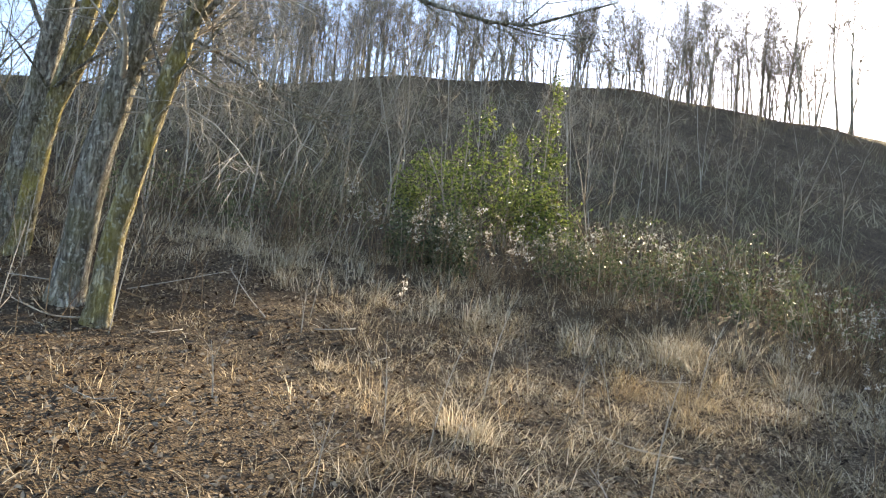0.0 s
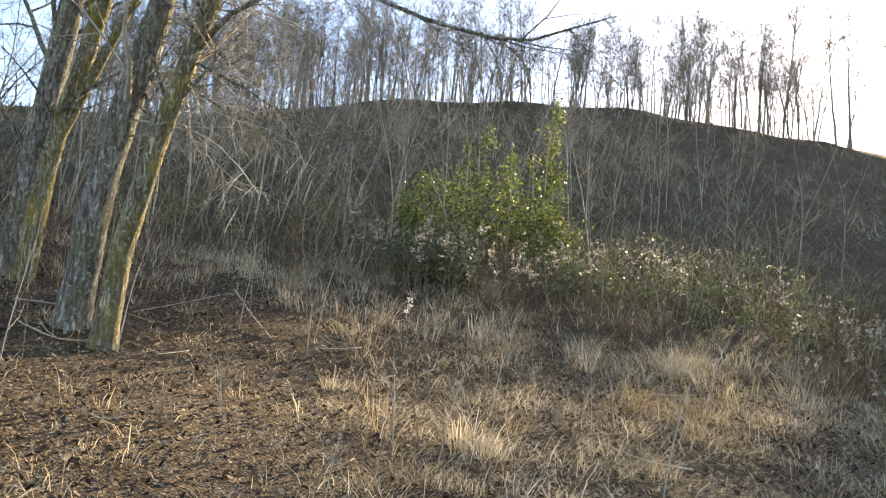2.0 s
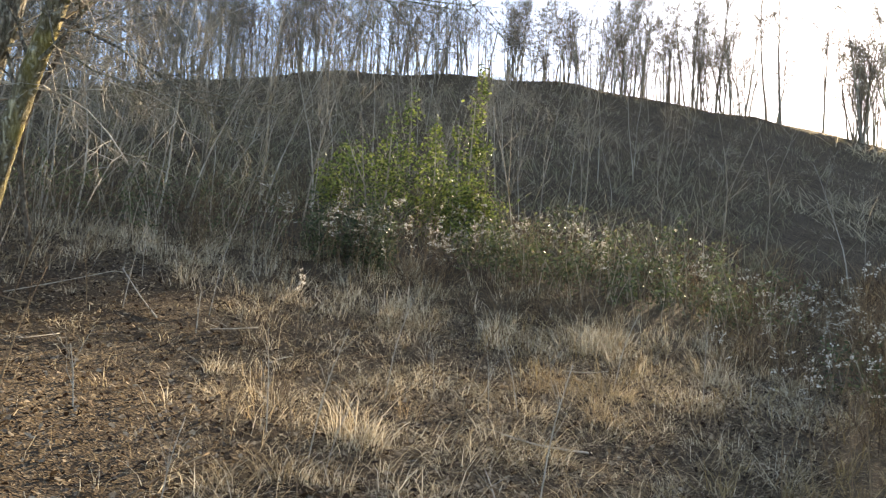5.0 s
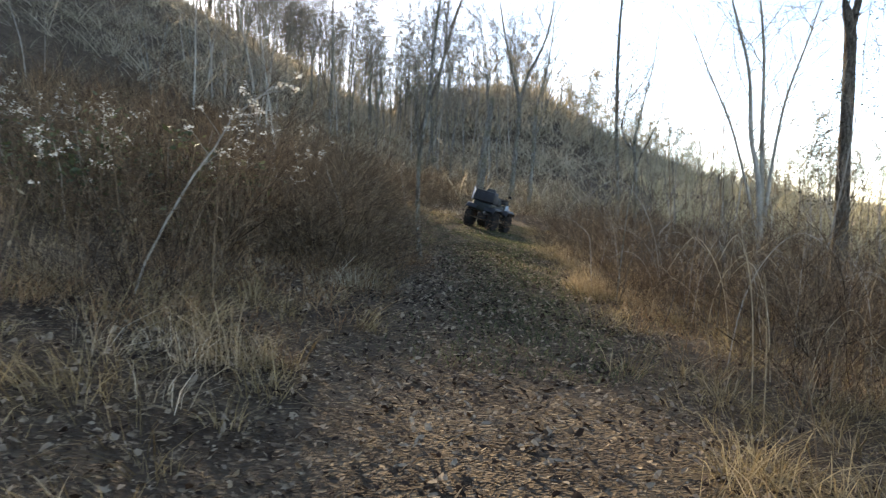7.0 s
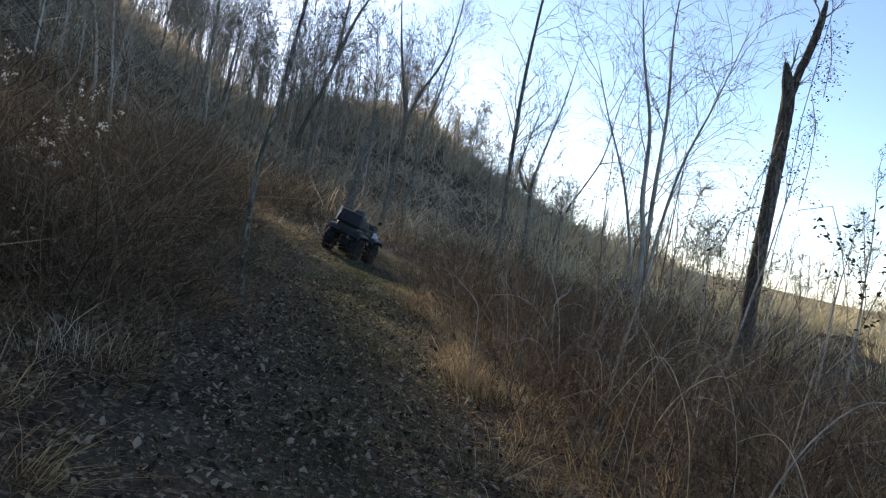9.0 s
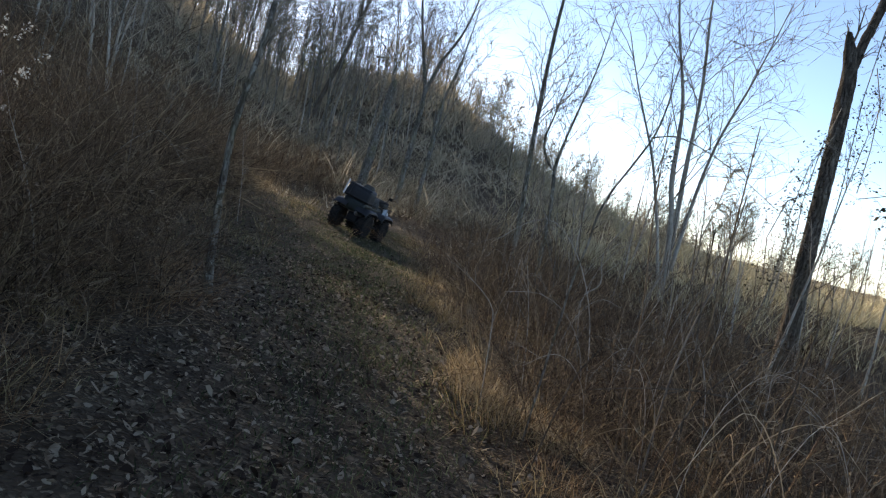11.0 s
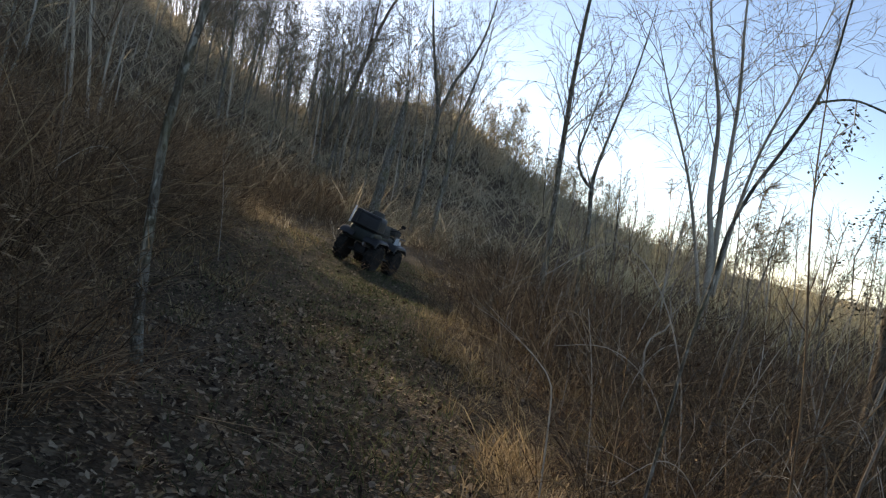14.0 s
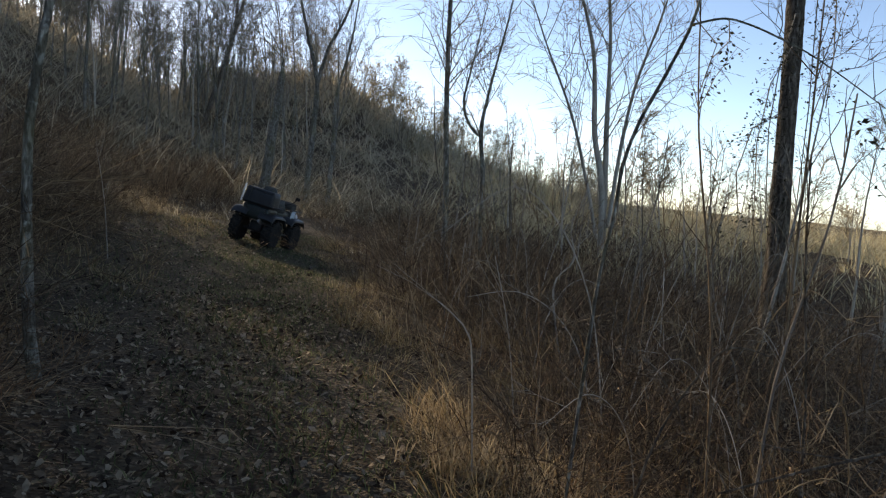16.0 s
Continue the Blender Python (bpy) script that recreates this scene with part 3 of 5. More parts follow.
Geo.mesh_bm = _mesh_bm
ATV_SIZE = 0.9
ATV_X, ATV_Y, ATV_TURN = -1.4, 28.5, 71.0  # the turn is from +x
atv = build_atv()
_c, _s = math.cos(radians(ATV_TURN)), math.sin(radians(ATV_TURN))
_wheels = [(ATV_X + x * _c - y * _s, ATV_Y + x * _s + y * _c) for x, y in ((0.64, 0), (-0.63, 0), (0, 0.46), (0, -0.46))]
_zs = [z_at(*w) for w in _wheels]
atv.matrix_basis = pose(ATV_X, ATV_Y, sum(_zs) / 4 - 0.015, 0, 0, ATV_TURN) @ pose(0, 0, 0, 0, -math.degrees(math.atan2(_zs[0] - _zs[1], 1.27)), 0) @ pose(0, 0, 0, math.degrees(math.atan2(_zs[2] - _zs[3], 0.92)), 0, 0) @ Matrix.Diagonal((ATV_SIZE, ATV_SIZE * 0.9, ATV_SIZE * 1.04, 1))


# ---- trees on the crest of the hill ----
RIDGE_TREES = [bare_tree(100 + i, 7.4 + 0.9 * (i % 4), 0.085, (0.05 * (i % 3) - 0.04, 0.04), 0.36, 12, (4, 7), 1 + (i % 2), reach=0.34, mat=M_BARK if i % 2 else M_DEAD, twigs=M_CREST, sides=4, up=(14, 52), wander=0.07, segs=(5, 3, 1, 0, 0), thin=0.0125) for i in range(9)]
FAR_TREES = [bare_tree(160 + i, 8.2 + 0.8 * (i % 4), 0.075, (0.05 * (i % 3) - 0.03, 0.03), 0.32, 10, (4, 6), 1 + (i % 2), reach=0.35, mat=M_BARK, twigs=M_CREST, sides=3, up=(15, 55), wander=0.06, segs=(4, 2, 1, 0, 0), thin=0.0115, flare=1.2) for i in range(7)]
# Pale trunks and twigs carry the haze and light of the far spur.
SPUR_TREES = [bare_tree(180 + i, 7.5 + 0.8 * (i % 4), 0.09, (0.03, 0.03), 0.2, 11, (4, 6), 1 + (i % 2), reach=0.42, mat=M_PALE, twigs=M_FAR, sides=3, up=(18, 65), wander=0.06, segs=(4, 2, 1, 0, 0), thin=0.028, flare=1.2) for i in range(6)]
LANE_TREES = [bare_tree(190 + i, 8.0 + 0.8 * (i % 4), 0.1, (0.05 * (i % 3) - 0.03, 0.03), 0.42, 7, (4, 3), 1 + (i % 2), reach=0.32, mat=M_BARK, twigs=M_CREST, sides=4, up=(14, 50), wander=0.07, segs=(5, 3, 1, 0, 0), thin=0.026, flare=1.2) for i in range(5)]
rng = random.Random(5)


def crest(y, near, far):
    """A spot on the crest of the hill, near to far metres behind its edge."""
    return float(trail_x(y)) - 59 - rng.uniform(near, far), y


def woods_at(name, label, spots, kinds):
    """Far woods as trunks and twigs; spots: x, y, size."""
    m = [(kinds[rng.randrange(len(kinds))], pose(x, y, z_at(x, y), rng.uniform(-4, 4), rng.uniform(-4, 7), rng.uniform(0, 360)) @ Matrix.Scale(k, 4)) for x, y, k in spots]
    ob = tagged(new(name), label, "woods", kind="stuff")
    child("trunk_mass", joined([(p[0], q) for p, q in m]), ob)["kind"] = "stuff"
    child("twig_mass", joined([(p[1], q) for p, q in m]), ob)["kind"] = "stuff"


rest = []
for i in range(270):
    for tries in range(5):  # thinner trees stand where the low sun shines through
        x, y = crest(rng.uniform(3, 46) if i < 125 else rng.uniform(46, 80) if i < 245 else rng.uniform(80, 112), -1.5, 10)
        if not (sun_lane(x, y, -13, -2.5) or sun_lane(x, y, 0.5, 15)):
            break
    else:
        continue
    big = (0.95 if y < 50 else min(1.9, 0.95 + (y - 50) / 75)) * rng.uniform(0.7, 1.2)
    if i % 4 == 3:
        rest.append((x, y, big))
        continue
    plant("tree", "tall bare grey tree on the crest of the hill", "tree", RIDGE_TREES[i % 9],
          pose(x, y, z_at(x, y), rng.uniform(-4, 4), rng.uniform(-4, 6), rng.uniform(0, 360)) @ Matrix.Scale(big, 4), "trees along the crest")
for i in range(52):
    x, y = crest(rng.uniform(76, 146) if i < 36 else rng.uniform(106, 113), -2, 8)
    plant("tree", "slender bare tree on the crest with the sun behind it", "tree", LANE_TREES[i % 5],
          pose(x, y, z_at(x, y), rng.uniform(-4, 4), rng.uniform(-4, 6), rng.uniform(0, 360)) @ Matrix.Scale(rng.uniform(1.2, 2.0), 4), "trees along the crest")
woods_at("crest_woods", "bare trees standing close behind the crest", rest, RIDGE_TREES)
spots = [(*crest(rng.uniform(4, 46), 4, 22), rng.uniform(1.0, 1.5)) for i in range(150)]  # the wood behind the near end of the crest
for i in range(200):  # the crest towards the spur
    x, y = crest(rng.uniform(104, 250), -1, 14)
    if not sun_lane(x, y, -13, 15.5):
        spots.append((x, y, rng.uniform(1.5, 2.6)))
spots += [(*crest(rng.uniform(190, 340), -2, 14), rng.uniform(1.9, 3.0)) for i in range(60)]
woods_at("far_woods", "far bare woods along the crest", spots, FAR_TREES)
spots = [(rng.uniform(-30, 30), rng.uniform(104, 166), rng.uniform(0.4, 1.0)) for i in range(180)]
woods_at("spur_woods", "low bare woods covering the spur ahead", spots, SPUR_TREES)
woods_at("valley_woods", "scattered bare trees in the valley", [(8 + (y - 20) * rng.uniform(0.12, 0.8), y, rng.uniform(0.3, 0.7)) for y in [rng.uniform(44, 150) for i in range(80)]], SPUR_TREES)
oak = bare_tree(140, 21, 0.36, (0.05, 0.0), 0.16, 24, (7, 6), 2, M_DEAD, M_DEAD, 0.06, 0.5, 9, (50, 92))
plant("oak", "large dark bare oak with level boughs on the crest", "tree", oak, pose(-55.0, 142, z_at(-55.0, 142), 0, 2, 40))

SAPLINGS = [bare_tree(200 + i, 5.0 + 0.5 * (i % 4), 0.027, (0.02, 0.03), 0.25, 10, (5, 4), 1 + (i % 2), M_TWIG if i % 2 else M_PALE, M_TWIG, 0.095, 0.3, 4, segs=(5, 3, 1, 0, 0)) for i in range(6)]
for i in range(200):
    if i < 95:
        w, d = radians(rng.uniform(63, 92)), rng.uniform(18, 42)
        x, y = -d * math.sin(w), d * math.cos(w)
    elif i < 150:
        w, d = radians(rng.uniform(34, 66)), rng.uniform(21, 52)
        x, y = -d * math.sin(w), d * math.cos(w)
    else:
        y = rng.uniform(8, 130)
        x = float(trail_x(y)) - rng.uniform(13, 52)
    if sun_lane(x, y, -10, -1) and i % 3:
        x -= 9
    tilt = rng.uniform(4, 20) if i < 95 else rng.uniform(-6, 10)
    plant("sapling", "slender pale leaning sapling without leaves", "sapling", SAPLINGS[i % 6],
          pose(x, y, z_at(x, y), -tilt * 0.8, tilt * 0.5, 0) @ pose(0, 0, 0, 0, 0, rng.uniform(0, 360)) @ Matrix.Scale(rng.uniform(0.6, 1.15), 4), "saplings on the hillside")


# ---- the leaning trees beside the clearing ----
def stem_tree(name, label, lines, mat, seed, boughs=8, girth=1.0, first=0.5, reach=1.6, kids=(6, 5), category="tree", extra=None, twig=None, up=(30, 75), thin=0.006):
    """A tree whose stems follow given lines of (x, y, z, radius); boughs grow from their upper part."""
    rng = random.Random(seed)
    root = Vector(lines[0][0][:3])
    ob = thing(name, label, category, Matrix.Translation(root))
    crown = Geo()
    for line in lines:
        g = Geo()
        ps = [Vector(p[:3]) - root for p in line]
        rs = [p[3] * girth for p in line]
        fine, fr = [], []
        sub = 12 if rs[0] > 0.2 else 5
        n = (len(ps) - 1) * sub
        for k in range(n + 1):
            f = k / sub
            i = min(int(f), len(ps) - 2)
            t = f - i
            a, b, c, d = ps[max(i - 1, 0)], ps[i], ps[i + 1], ps[min(i + 2, len(ps) - 1)]
            q = 0.5 * ((2 * b) + (c - a) * t + (2 * a - 5 * b + 4 * c - d) * t * t + (3 * b - a - 3 * c + d) * t ** 3)
            fine.append(q + Vector((rng.uniform(-1, 1), rng.uniform(-1, 1), 0)) * rs[i] * (0.03 if sub > 5 else 0.08))
            fr.append((rs[i] + (rs[i + 1] - rs[i]) * t) * (1 if sub > 5 else rng.uniform(0.95, 1.06)))
        if sub > 5:
            g.rough_tube(fine, fr, 24)
        else:
            g.tube(fine, fr, 12 if rs[0] > 0.1 else 7)
        child("trunk", g.mesh("trunk", mat), ob)
        for k in range(boughs):
            t = rng.uniform(first, 1)
            p, d = along(fine, t)
            w = rng.uniform(0, 2 * math.pi)
            a = radians(rng.uniform(*up))
            limb(rng, crown, p, Vector((math.cos(w) * math.sin(a), math.sin(w) * math.sin(a), math.cos(a))) + d * 0.3, reach * rng.uniform(0.6, 1.2), max(thin * 1.8, fr[int(t * (len(fr) - 1))] * 0.27), 1, 6, (0,) + kids, wander=0.24, lift=0.035, grow=1.3, thin=thin)
    if extra:
        extra(crown, rng, root)
    if crown.v:
        child("crown", crown.mesh("crown", twig or M_TWIG), ob)
    return ob


def zg(x, y, dz=-0.15):
    return z_at(x, y) + dz


def overhang(crown, rng, root):
    """The long thin bough that reaches across the clearing, and drooping side boughs."""
    for pts, r, kids in (
        ([(-9.68, 2.1, 6.2), (-8.4, 2.2, 5.4), (-6.9, 2.6, 4.85), (-6.2, 3.1, 4.42), (-5.95, 3.6, 4.31), (-5.75, 3.9, 4.3), (-5.5, 4.2, 4.42), (-5.35, 4.5, 4.55)], 0.03, 9),
        ([(-9.96, 1.88, 4.95), (-9.6, 2.2, 5.4), (-9.0, 2.7, 5.7), (-8.4, 3.2, 5.6)], 0.05, 8),
        ([(-9.98, 1.86, 4.85), (-9.8, 2.5, 4.6), (-9.6, 3.2, 4.2), (-9.3, 3.7, 3.8)], 0.022, 10),
        ([(-10.06, 1.8, 4.6), (-9.9, 2.3, 4.3), (-9.7, 2.9, 4.15), (-9.5, 3.5, 4.05)], 0.016, 8),
    ):
        ps = [Vector(p) - root for p in pts]
        crown.tube(ps, [r * (1 - 0.75 * i / (len(ps) - 1)) for i in range(len(ps))], 6)
        for k in range(kids):
            p, d = along(ps, rng.uniform(0.25, 1))
            limb(rng, crown, p, d + Vector((rng.uniform(-0.7, 0.7), rng.uniform(-0.7, 0.7), rng.uniform(-0.8, 0.5))), rng.uniform(0.5, 1.1), 0.009, 2, 5, (0, 0, 5), wander=0.25)


def drooping(crown, rng, root):
    """Long thin twigs that sprawl from the trunk towards the clearing."""
    line = [Vector(p) for p in ((-11.0, 1.25, 3.9), (-10.68, 1.44, 4.95), (-10.4, 1.6, 6.2))]
    for k in range(22):
        p, d = along(line, rng.uniform(0, 1))
        way = Vector((rng.uniform(0.0, 0.9), rng.uniform(0.5, 1.2), rng.uniform(-0.35, 0.5)))
        limb(rng, crown, p - root, way, rng.uniform(1.2, 2.7), rng.uniform(0.01, 0.02), 1, 5, (0, 5, 3), wander=0.22, lift=0.0, droop=0.25, thin=0.005)


stem_tree("leaning_tree", "large leaning tree with two stems, one mossy, one grey", [
    [(-10.62, 1.36, zg(-10.62, 1.36), 0.29), (-10.6, 1.37, 1.6, 0.21), (-10.5, 1.46, 2.7, 0.175), (-10.25, 1.66, 3.9, 0.16), (-10.0, 1.84, 4.8, 0.15), (-9.75, 2.05, 5.8, 0.13), (-9.4, 2.3, 7.6, 0.07), (-9.2, 2.4, 9.2, 0.02)],
], M_MOSSY, 31, 15, 0.75, 0.4, 1.7, extra=overhang, twig=M_BARK)
stem_tree("leaning_tree", "thick leaning tree with rough furrowed grey bark", [
    [(-11.4, 1.05, zg(-11.4, 1.05), 0.38), (-11.35, 1.1, 2.0, 0.28), (-11.15, 1.17, 3.25, 0.25), (-10.9, 1.32, 4.3, 0.24), (-10.68, 1.44, 4.95, 0.23), (-10.4, 1.6, 6.2, 0.2), (-10.0, 1.8, 8.5, 0.1), (-9.8, 1.9, 10.5, 0.02)],
], M_BARK, 32, 15, 0.75, 0.42, 2.0, extra=drooping, twig=M_PALE)
stem_tree("leaning_tree", "grey leaning tree trunk with bare boughs", [
    [(-14.1, 0.3, zg(-14.1, 0.3), 0.33), (-13.98, 0.38, 2.64, 0.24), (-13.8, 0.47, 3.92, 0.22), (-13.3, 0.64, 5.84, 0.21), (-12.9, 0.8, 8.2, 0.12), (-12.7, 0.9, 10.5, 0.02)],
], M_BARK, 33, 14, 0.85, 0.4, 2.2, twig=M_BARK)
stem_tree("leaning_tree", "leaning tree with mossy pale bark and thin branches", [
    [(-13.6, 0.5, zg(-13.6, 0.5), 0.24), (-13.46, 0.58, 2.63, 0.17), (-13.26, 0.68, 4.04, 0.15), (-12.8, 0.98, 5.77, 0.14), (-12.3, 1.3, 7.8, 0.08), (-12.1, 1.5, 9.5, 0.02)],
    [(-13.2, 0.72, 4.2, 0.1), (-12.8, 1.05, 5.2, 0.085), (-12.3, 1.45, 6.4, 0.06), (-11.9, 1.7, 7.8, 0.02)],
], M_MOSSY, 34, 8, 0.9, 0.45, 1.8, twig=M_MOSSY)
stem_tree("hanging_vine", "dark woody vine hanging beside the leaning tree", [
    [(-13.67, 2.4, zg(-13.67, 2.4), 0.05), (-13.64, 2.3, 2.6, 0.045), (-13.58, 2.09, 3.58, 0.04), (-13.5, 2.02, 4.1, 0.04), (-13.38, 2.11, 4.63, 0.04), (-13.05, 2.42, 5.63, 0.035), (-12.6, 2.6, 7.0, 0.03)],
], M_DEAD, 35, 0, 1.0, category="vine")

# ---- trees ahead along the trail ----
stem_tree("forked_tree", "tall bare tree forking into two stems behind the vehicle", [
    [(-1.0, 50, zg(-1.0, 50), 0.1872), (-0.95, 50, 1.5, 0.1482), (-0.8, 50, 4, 0.1248), (-0.75, 50, 6.0, 0.1092), (-1.25, 50, 8.0, 0.078), (-1.7, 50, 9.8, 0.0624), (-2.3, 50, 13, 0.0156)],
    [(-0.75, 50, 5.9, 0.0936), (-0.3, 50.1, 7.6, 0.078), (0.45, 50.3, 9.2, 0.0624), (0.9, 50.4, 11, 0.039), (1.1, 50.4, 13.5, 0.0156)],
    [(0.0, 50.6, zg(0.0, 50.6), 0.1326), (0.15, 50.6, 3, 0.1014), (0.2, 50.6, 5.5, 0.078), (0.75, 50.7, 8, 0.0468), (1.1, 50.8, 11, 0.0156)],
], M_BARK, 41, 13, 1.0, 0.5, 2.6, (6, 5), up=(25, 55))
stem_tree("dead_snag", "broken grey dead trunk standing behind the vehicle", [
    [(-2.6, 44, zg(-2.6, 44), 0.2736), (-2.5, 44, 1.0, 0.216), (-2.3, 44, 3.0, 0.18), (-2.05, 44, 5.3, 0.1368), (-2.02, 44, 5.6, 0.0432)],
], M_BARK, 42, 0)
stem_tree("slender_tree", "slender bare tree with thin upright branches", [
    [(2.77, 29.38, zg(2.77, 29.38), 0.0850), (2.71, 29.38, 1.16, 0.0700), (2.58, 29.38, 3.41, 0.0600), (2.52, 29.38, 5.78, 0.0500), (2.58, 29.38, 7.78, 0.0350), (2.65, 29.38, 9.66, 0.0100)],
], M_BARK, 43, 22, 1.0, 0.4, 1.9, (5, 4), up=(25, 55), thin=0.0065)
stem_tree("crooked_tree", "crooked small bare tree with upright stems", [
    [(2.68, 24.52, zg(2.68, 24.52), 0.0495), (2.65, 24.52, 1.46, 0.0421), (2.56, 24.52, 2.38, 0.0396), (2.65, 24.52, 3.11, 0.0248), (2.94, 24.52, 4.56, 0.0149), (3.07, 24.52, 5.75, 0.0050)],
    [(2.56, 24.52, 2.32, 0.0297), (2.35, 24.52, 2.51, 0.0273), (2.22, 24.52, 2.91, 0.0248), (2.32, 24.52, 3.50, 0.0174), (2.55, 24.52, 4.76, 0.0050)],
], M_BARK, 44, 12, 1.0, 0.35, 1.0, (5, 4), up=(25, 60), thin=0.0042)
stem_tree("many_stemmed_tree", "bare tree with several slim stems fanning from one foot", [
    [(9.39, 37.50, zg(9.39, 37.50), 0.1360), (9.27, 37.50, 1.53, 0.1105), (8.83, 37.50, 3.66, 0.0935), (8.58, 37.50, 6.28, 0.0680), (7.77, 37.50, 9.03, 0.0425), (7.02, 37.50, 12.53, 0.0085)],
    [(9.46, 37.62, zg(9.46, 37.62), 0.1275), (9.39, 37.62, 1.53, 0.1020), (9.27, 37.62, 4.03, 0.0850), (9.14, 37.62, 7.16, 0.0595), (8.77, 37.62, 10.28, 0.0340), (8.77, 37.62, 13.41, 0.0085)],
    [(9.52, 37.38, 0.41, 0.0765), (9.71, 37.38, 2.78, 0.0680), (10.02, 37.25, 5.16, 0.0510), (10.77, 37.12, 7.78, 0.0340), (11.52, 37.00, 10.91, 0.0085)],
    [(9.14, 37.38, 0.03, 0.0680), (8.65, 37.38, 1.91, 0.0595), (7.89, 37.25, 4.16, 0.0467), (6.77, 37.00, 6.41, 0.0298), (6.02, 36.88, 8.16, 0.0085)],
], M_PALE, 45, 16, 1.0, 0.3, 3.4, (5, 4), up=(25, 62), thin=0.0085)
stem_tree("leaning_sapling", "bent sapling leaning over the brush, one long side branch", [
    [(1.05, 13.6, zg(1.05, 13.6), 0.011), (1.14, 13.6, 0.89, 0.0115), (1.2, 13.6, 1.3, 0.0118), (1.22, 13.6, 1.51, 0.012), (1.28, 13.6, 1.71, 0.012), (1.39, 13.6, 1.94, 0.011), (1.49, 13.6, 2.17, 0.01), (1.53, 13.6, 2.37, 0.008), (1.56, 13.6, 2.7, 0.006), (1.66, 13.6, 3.2, 0.003)],
    [(1.49, 13.6, 2.16, 0.0075), (1.63, 13.6, 2.2, 0.007), (1.74, 13.6, 2.19, 0.0065), (1.88, 13.6, 2.15, 0.006), (2.11, 13.6, 2.06, 0.005), (2.5, 13.6, 1.85, 0.003)],
], M_BARK, 46, 7, 0.75, 0.4, 0.35, (4, 3), twig=M_DEAD, thin=0.0015)
stem_tree("dead_tree", "dark dead trunk with a broken top and one upward limb", [
    [(7.05, 22.3, zg(7.05, 22.3), 0.222), (7.03, 22.3, 0.6, 0.1702), (7.0, 22.3, 2.2, 0.148), (6.98, 22.3, 3.8, 0.1369), (6.95, 22.3, 4.9, 0.1332), (6.85, 22.3, 5.4, 0.111), (6.75, 22.3, 5.75, 0.037)],
    [(6.93, 22.3, 4.9, 0.0962), (7.05, 22.3, 5.6, 0.0888), (7.2, 22.3, 6.2, 0.0814), (7.28, 22.3, 6.7, 0.074), (7.3, 22.3, 7.1, 0.037)],
], M_DEAD, 47, 3, 1.0, 0.7, 0.7, (4, 3))
stem_tree("trailside_tree", "slim dark trunk beside the trail, leaning over it", [
    [(-1.78, 15.4, zg(-1.78, 15.4), 0.06), (-1.84, 15.4, 0.31, 0.055), (-1.88, 15.4, 1.03, 0.046), (-1.88, 15.4, 1.57, 0.042), (-1.83, 15.4, 2.04, 0.038), (-1.77, 15.4, 2.48, 0.034), (-1.62, 15.42, 4.2, 0.026), (-1.27, 15.45, 6.2, 0.006)],
], M_BARK, 48, 8, 0.75, 0.62, 1.0, (6, 4), up=(25, 55), thin=0.003)
stem_tree("far_forked_tree", "tall dark bare tree forking high over the far flank", [
    [(-12.6, 95, zg(-12.6, 95), 0.36), (-11.4, 95, 9.3, 0.28), (-10.4, 95, 12.5, 0.25), (-9.6, 95, 15.7, 0.22), (-8.2, 95, 20.8, 0.17), (-5.6, 95, 26.1, 0.11), (-3.2, 95, 31.3, 0.03)],
    [(-9.6, 95, 15.7, 0.17), (-9.5, 95.2, 20, 0.14), (-9.2, 95.4, 25, 0.09), (-8.0, 95.4, 31, 0.03)],
], M_DEAD, 50, 16, 0.8, 0.4, 4.6, (6, 5), twig=M_DEAD, up=(20, 60), thin=0.017)
def lit_gap(x, y, wide=1.6):
    """Is the spot in the open lane through which the sun reaches the bank beside the vehicle?"""
    dx, dy = x + 1.3, y - 27.6
    return -0.5 < -0.49 * dx + 0.87 * dy < 40 and abs(0.87 * dx + 0.49 * dy) < wide


SLIM = [bare_tree(300 + i, 7 + (i % 3), 0.06, (0.05, 0.0), 0.3, 10, (6, 6), 1 + (i % 2), M_BARK if i % 2 else M_PALE, M_TWIG, 0.06, 0.26, 6, (20, 50), segs=(6, 4, 2, 0, 0), thin=0.0065) for i in range(5)]
rng = random.Random(8)
for i in range(84):
    if i < 26:  # hillside beyond the vehicle
        y = rng.uniform(60, 150)
        x = float(trail_x(y)) - rng.uniform(3, 24)
        big = rng.uniform(0.9, 1.6)
    elif i < 46:  # the wooded foot of the hill
        k, y0 = rng.uniform(8, 42), rng.uniform(9, 30)
        x, y = float(trail_x(y0)) - 0.49 * k + rng.uniform(-1, 1), y0 + 0.87 * k
        big = rng.uniform(0.6, 1.15) if k > 16 else rng.uniform(0.4, 0.7)
        if lit_gap(x, y):
            x -= 4
    elif i >= 66:  # thin growth among the brush on the valley side
        y = rng.uniform(19, 46)
        x = float(trail_x(y)) + 4 + rng.random() * (3 + y * 0.3)
        big = rng.uniform(0.35, 0.75)
    else:  # valley side
        y = rng.uniform(42, 95)
        x = 6 + (y - 20) * rng.uniform(0.15, 0.8)
        big = rng.uniform(0.5, 0.95)
    plant("tree", "slim bare tree among the brush", "tree", SLIM[i % 5],
          pose(x, y, z_at(x, y), rng.uniform(-4, 4), rng.uniform(-2, 7), rng.uniform(0, 360)) @ Matrix.Scale(big, 4), "slim trees along the trail")


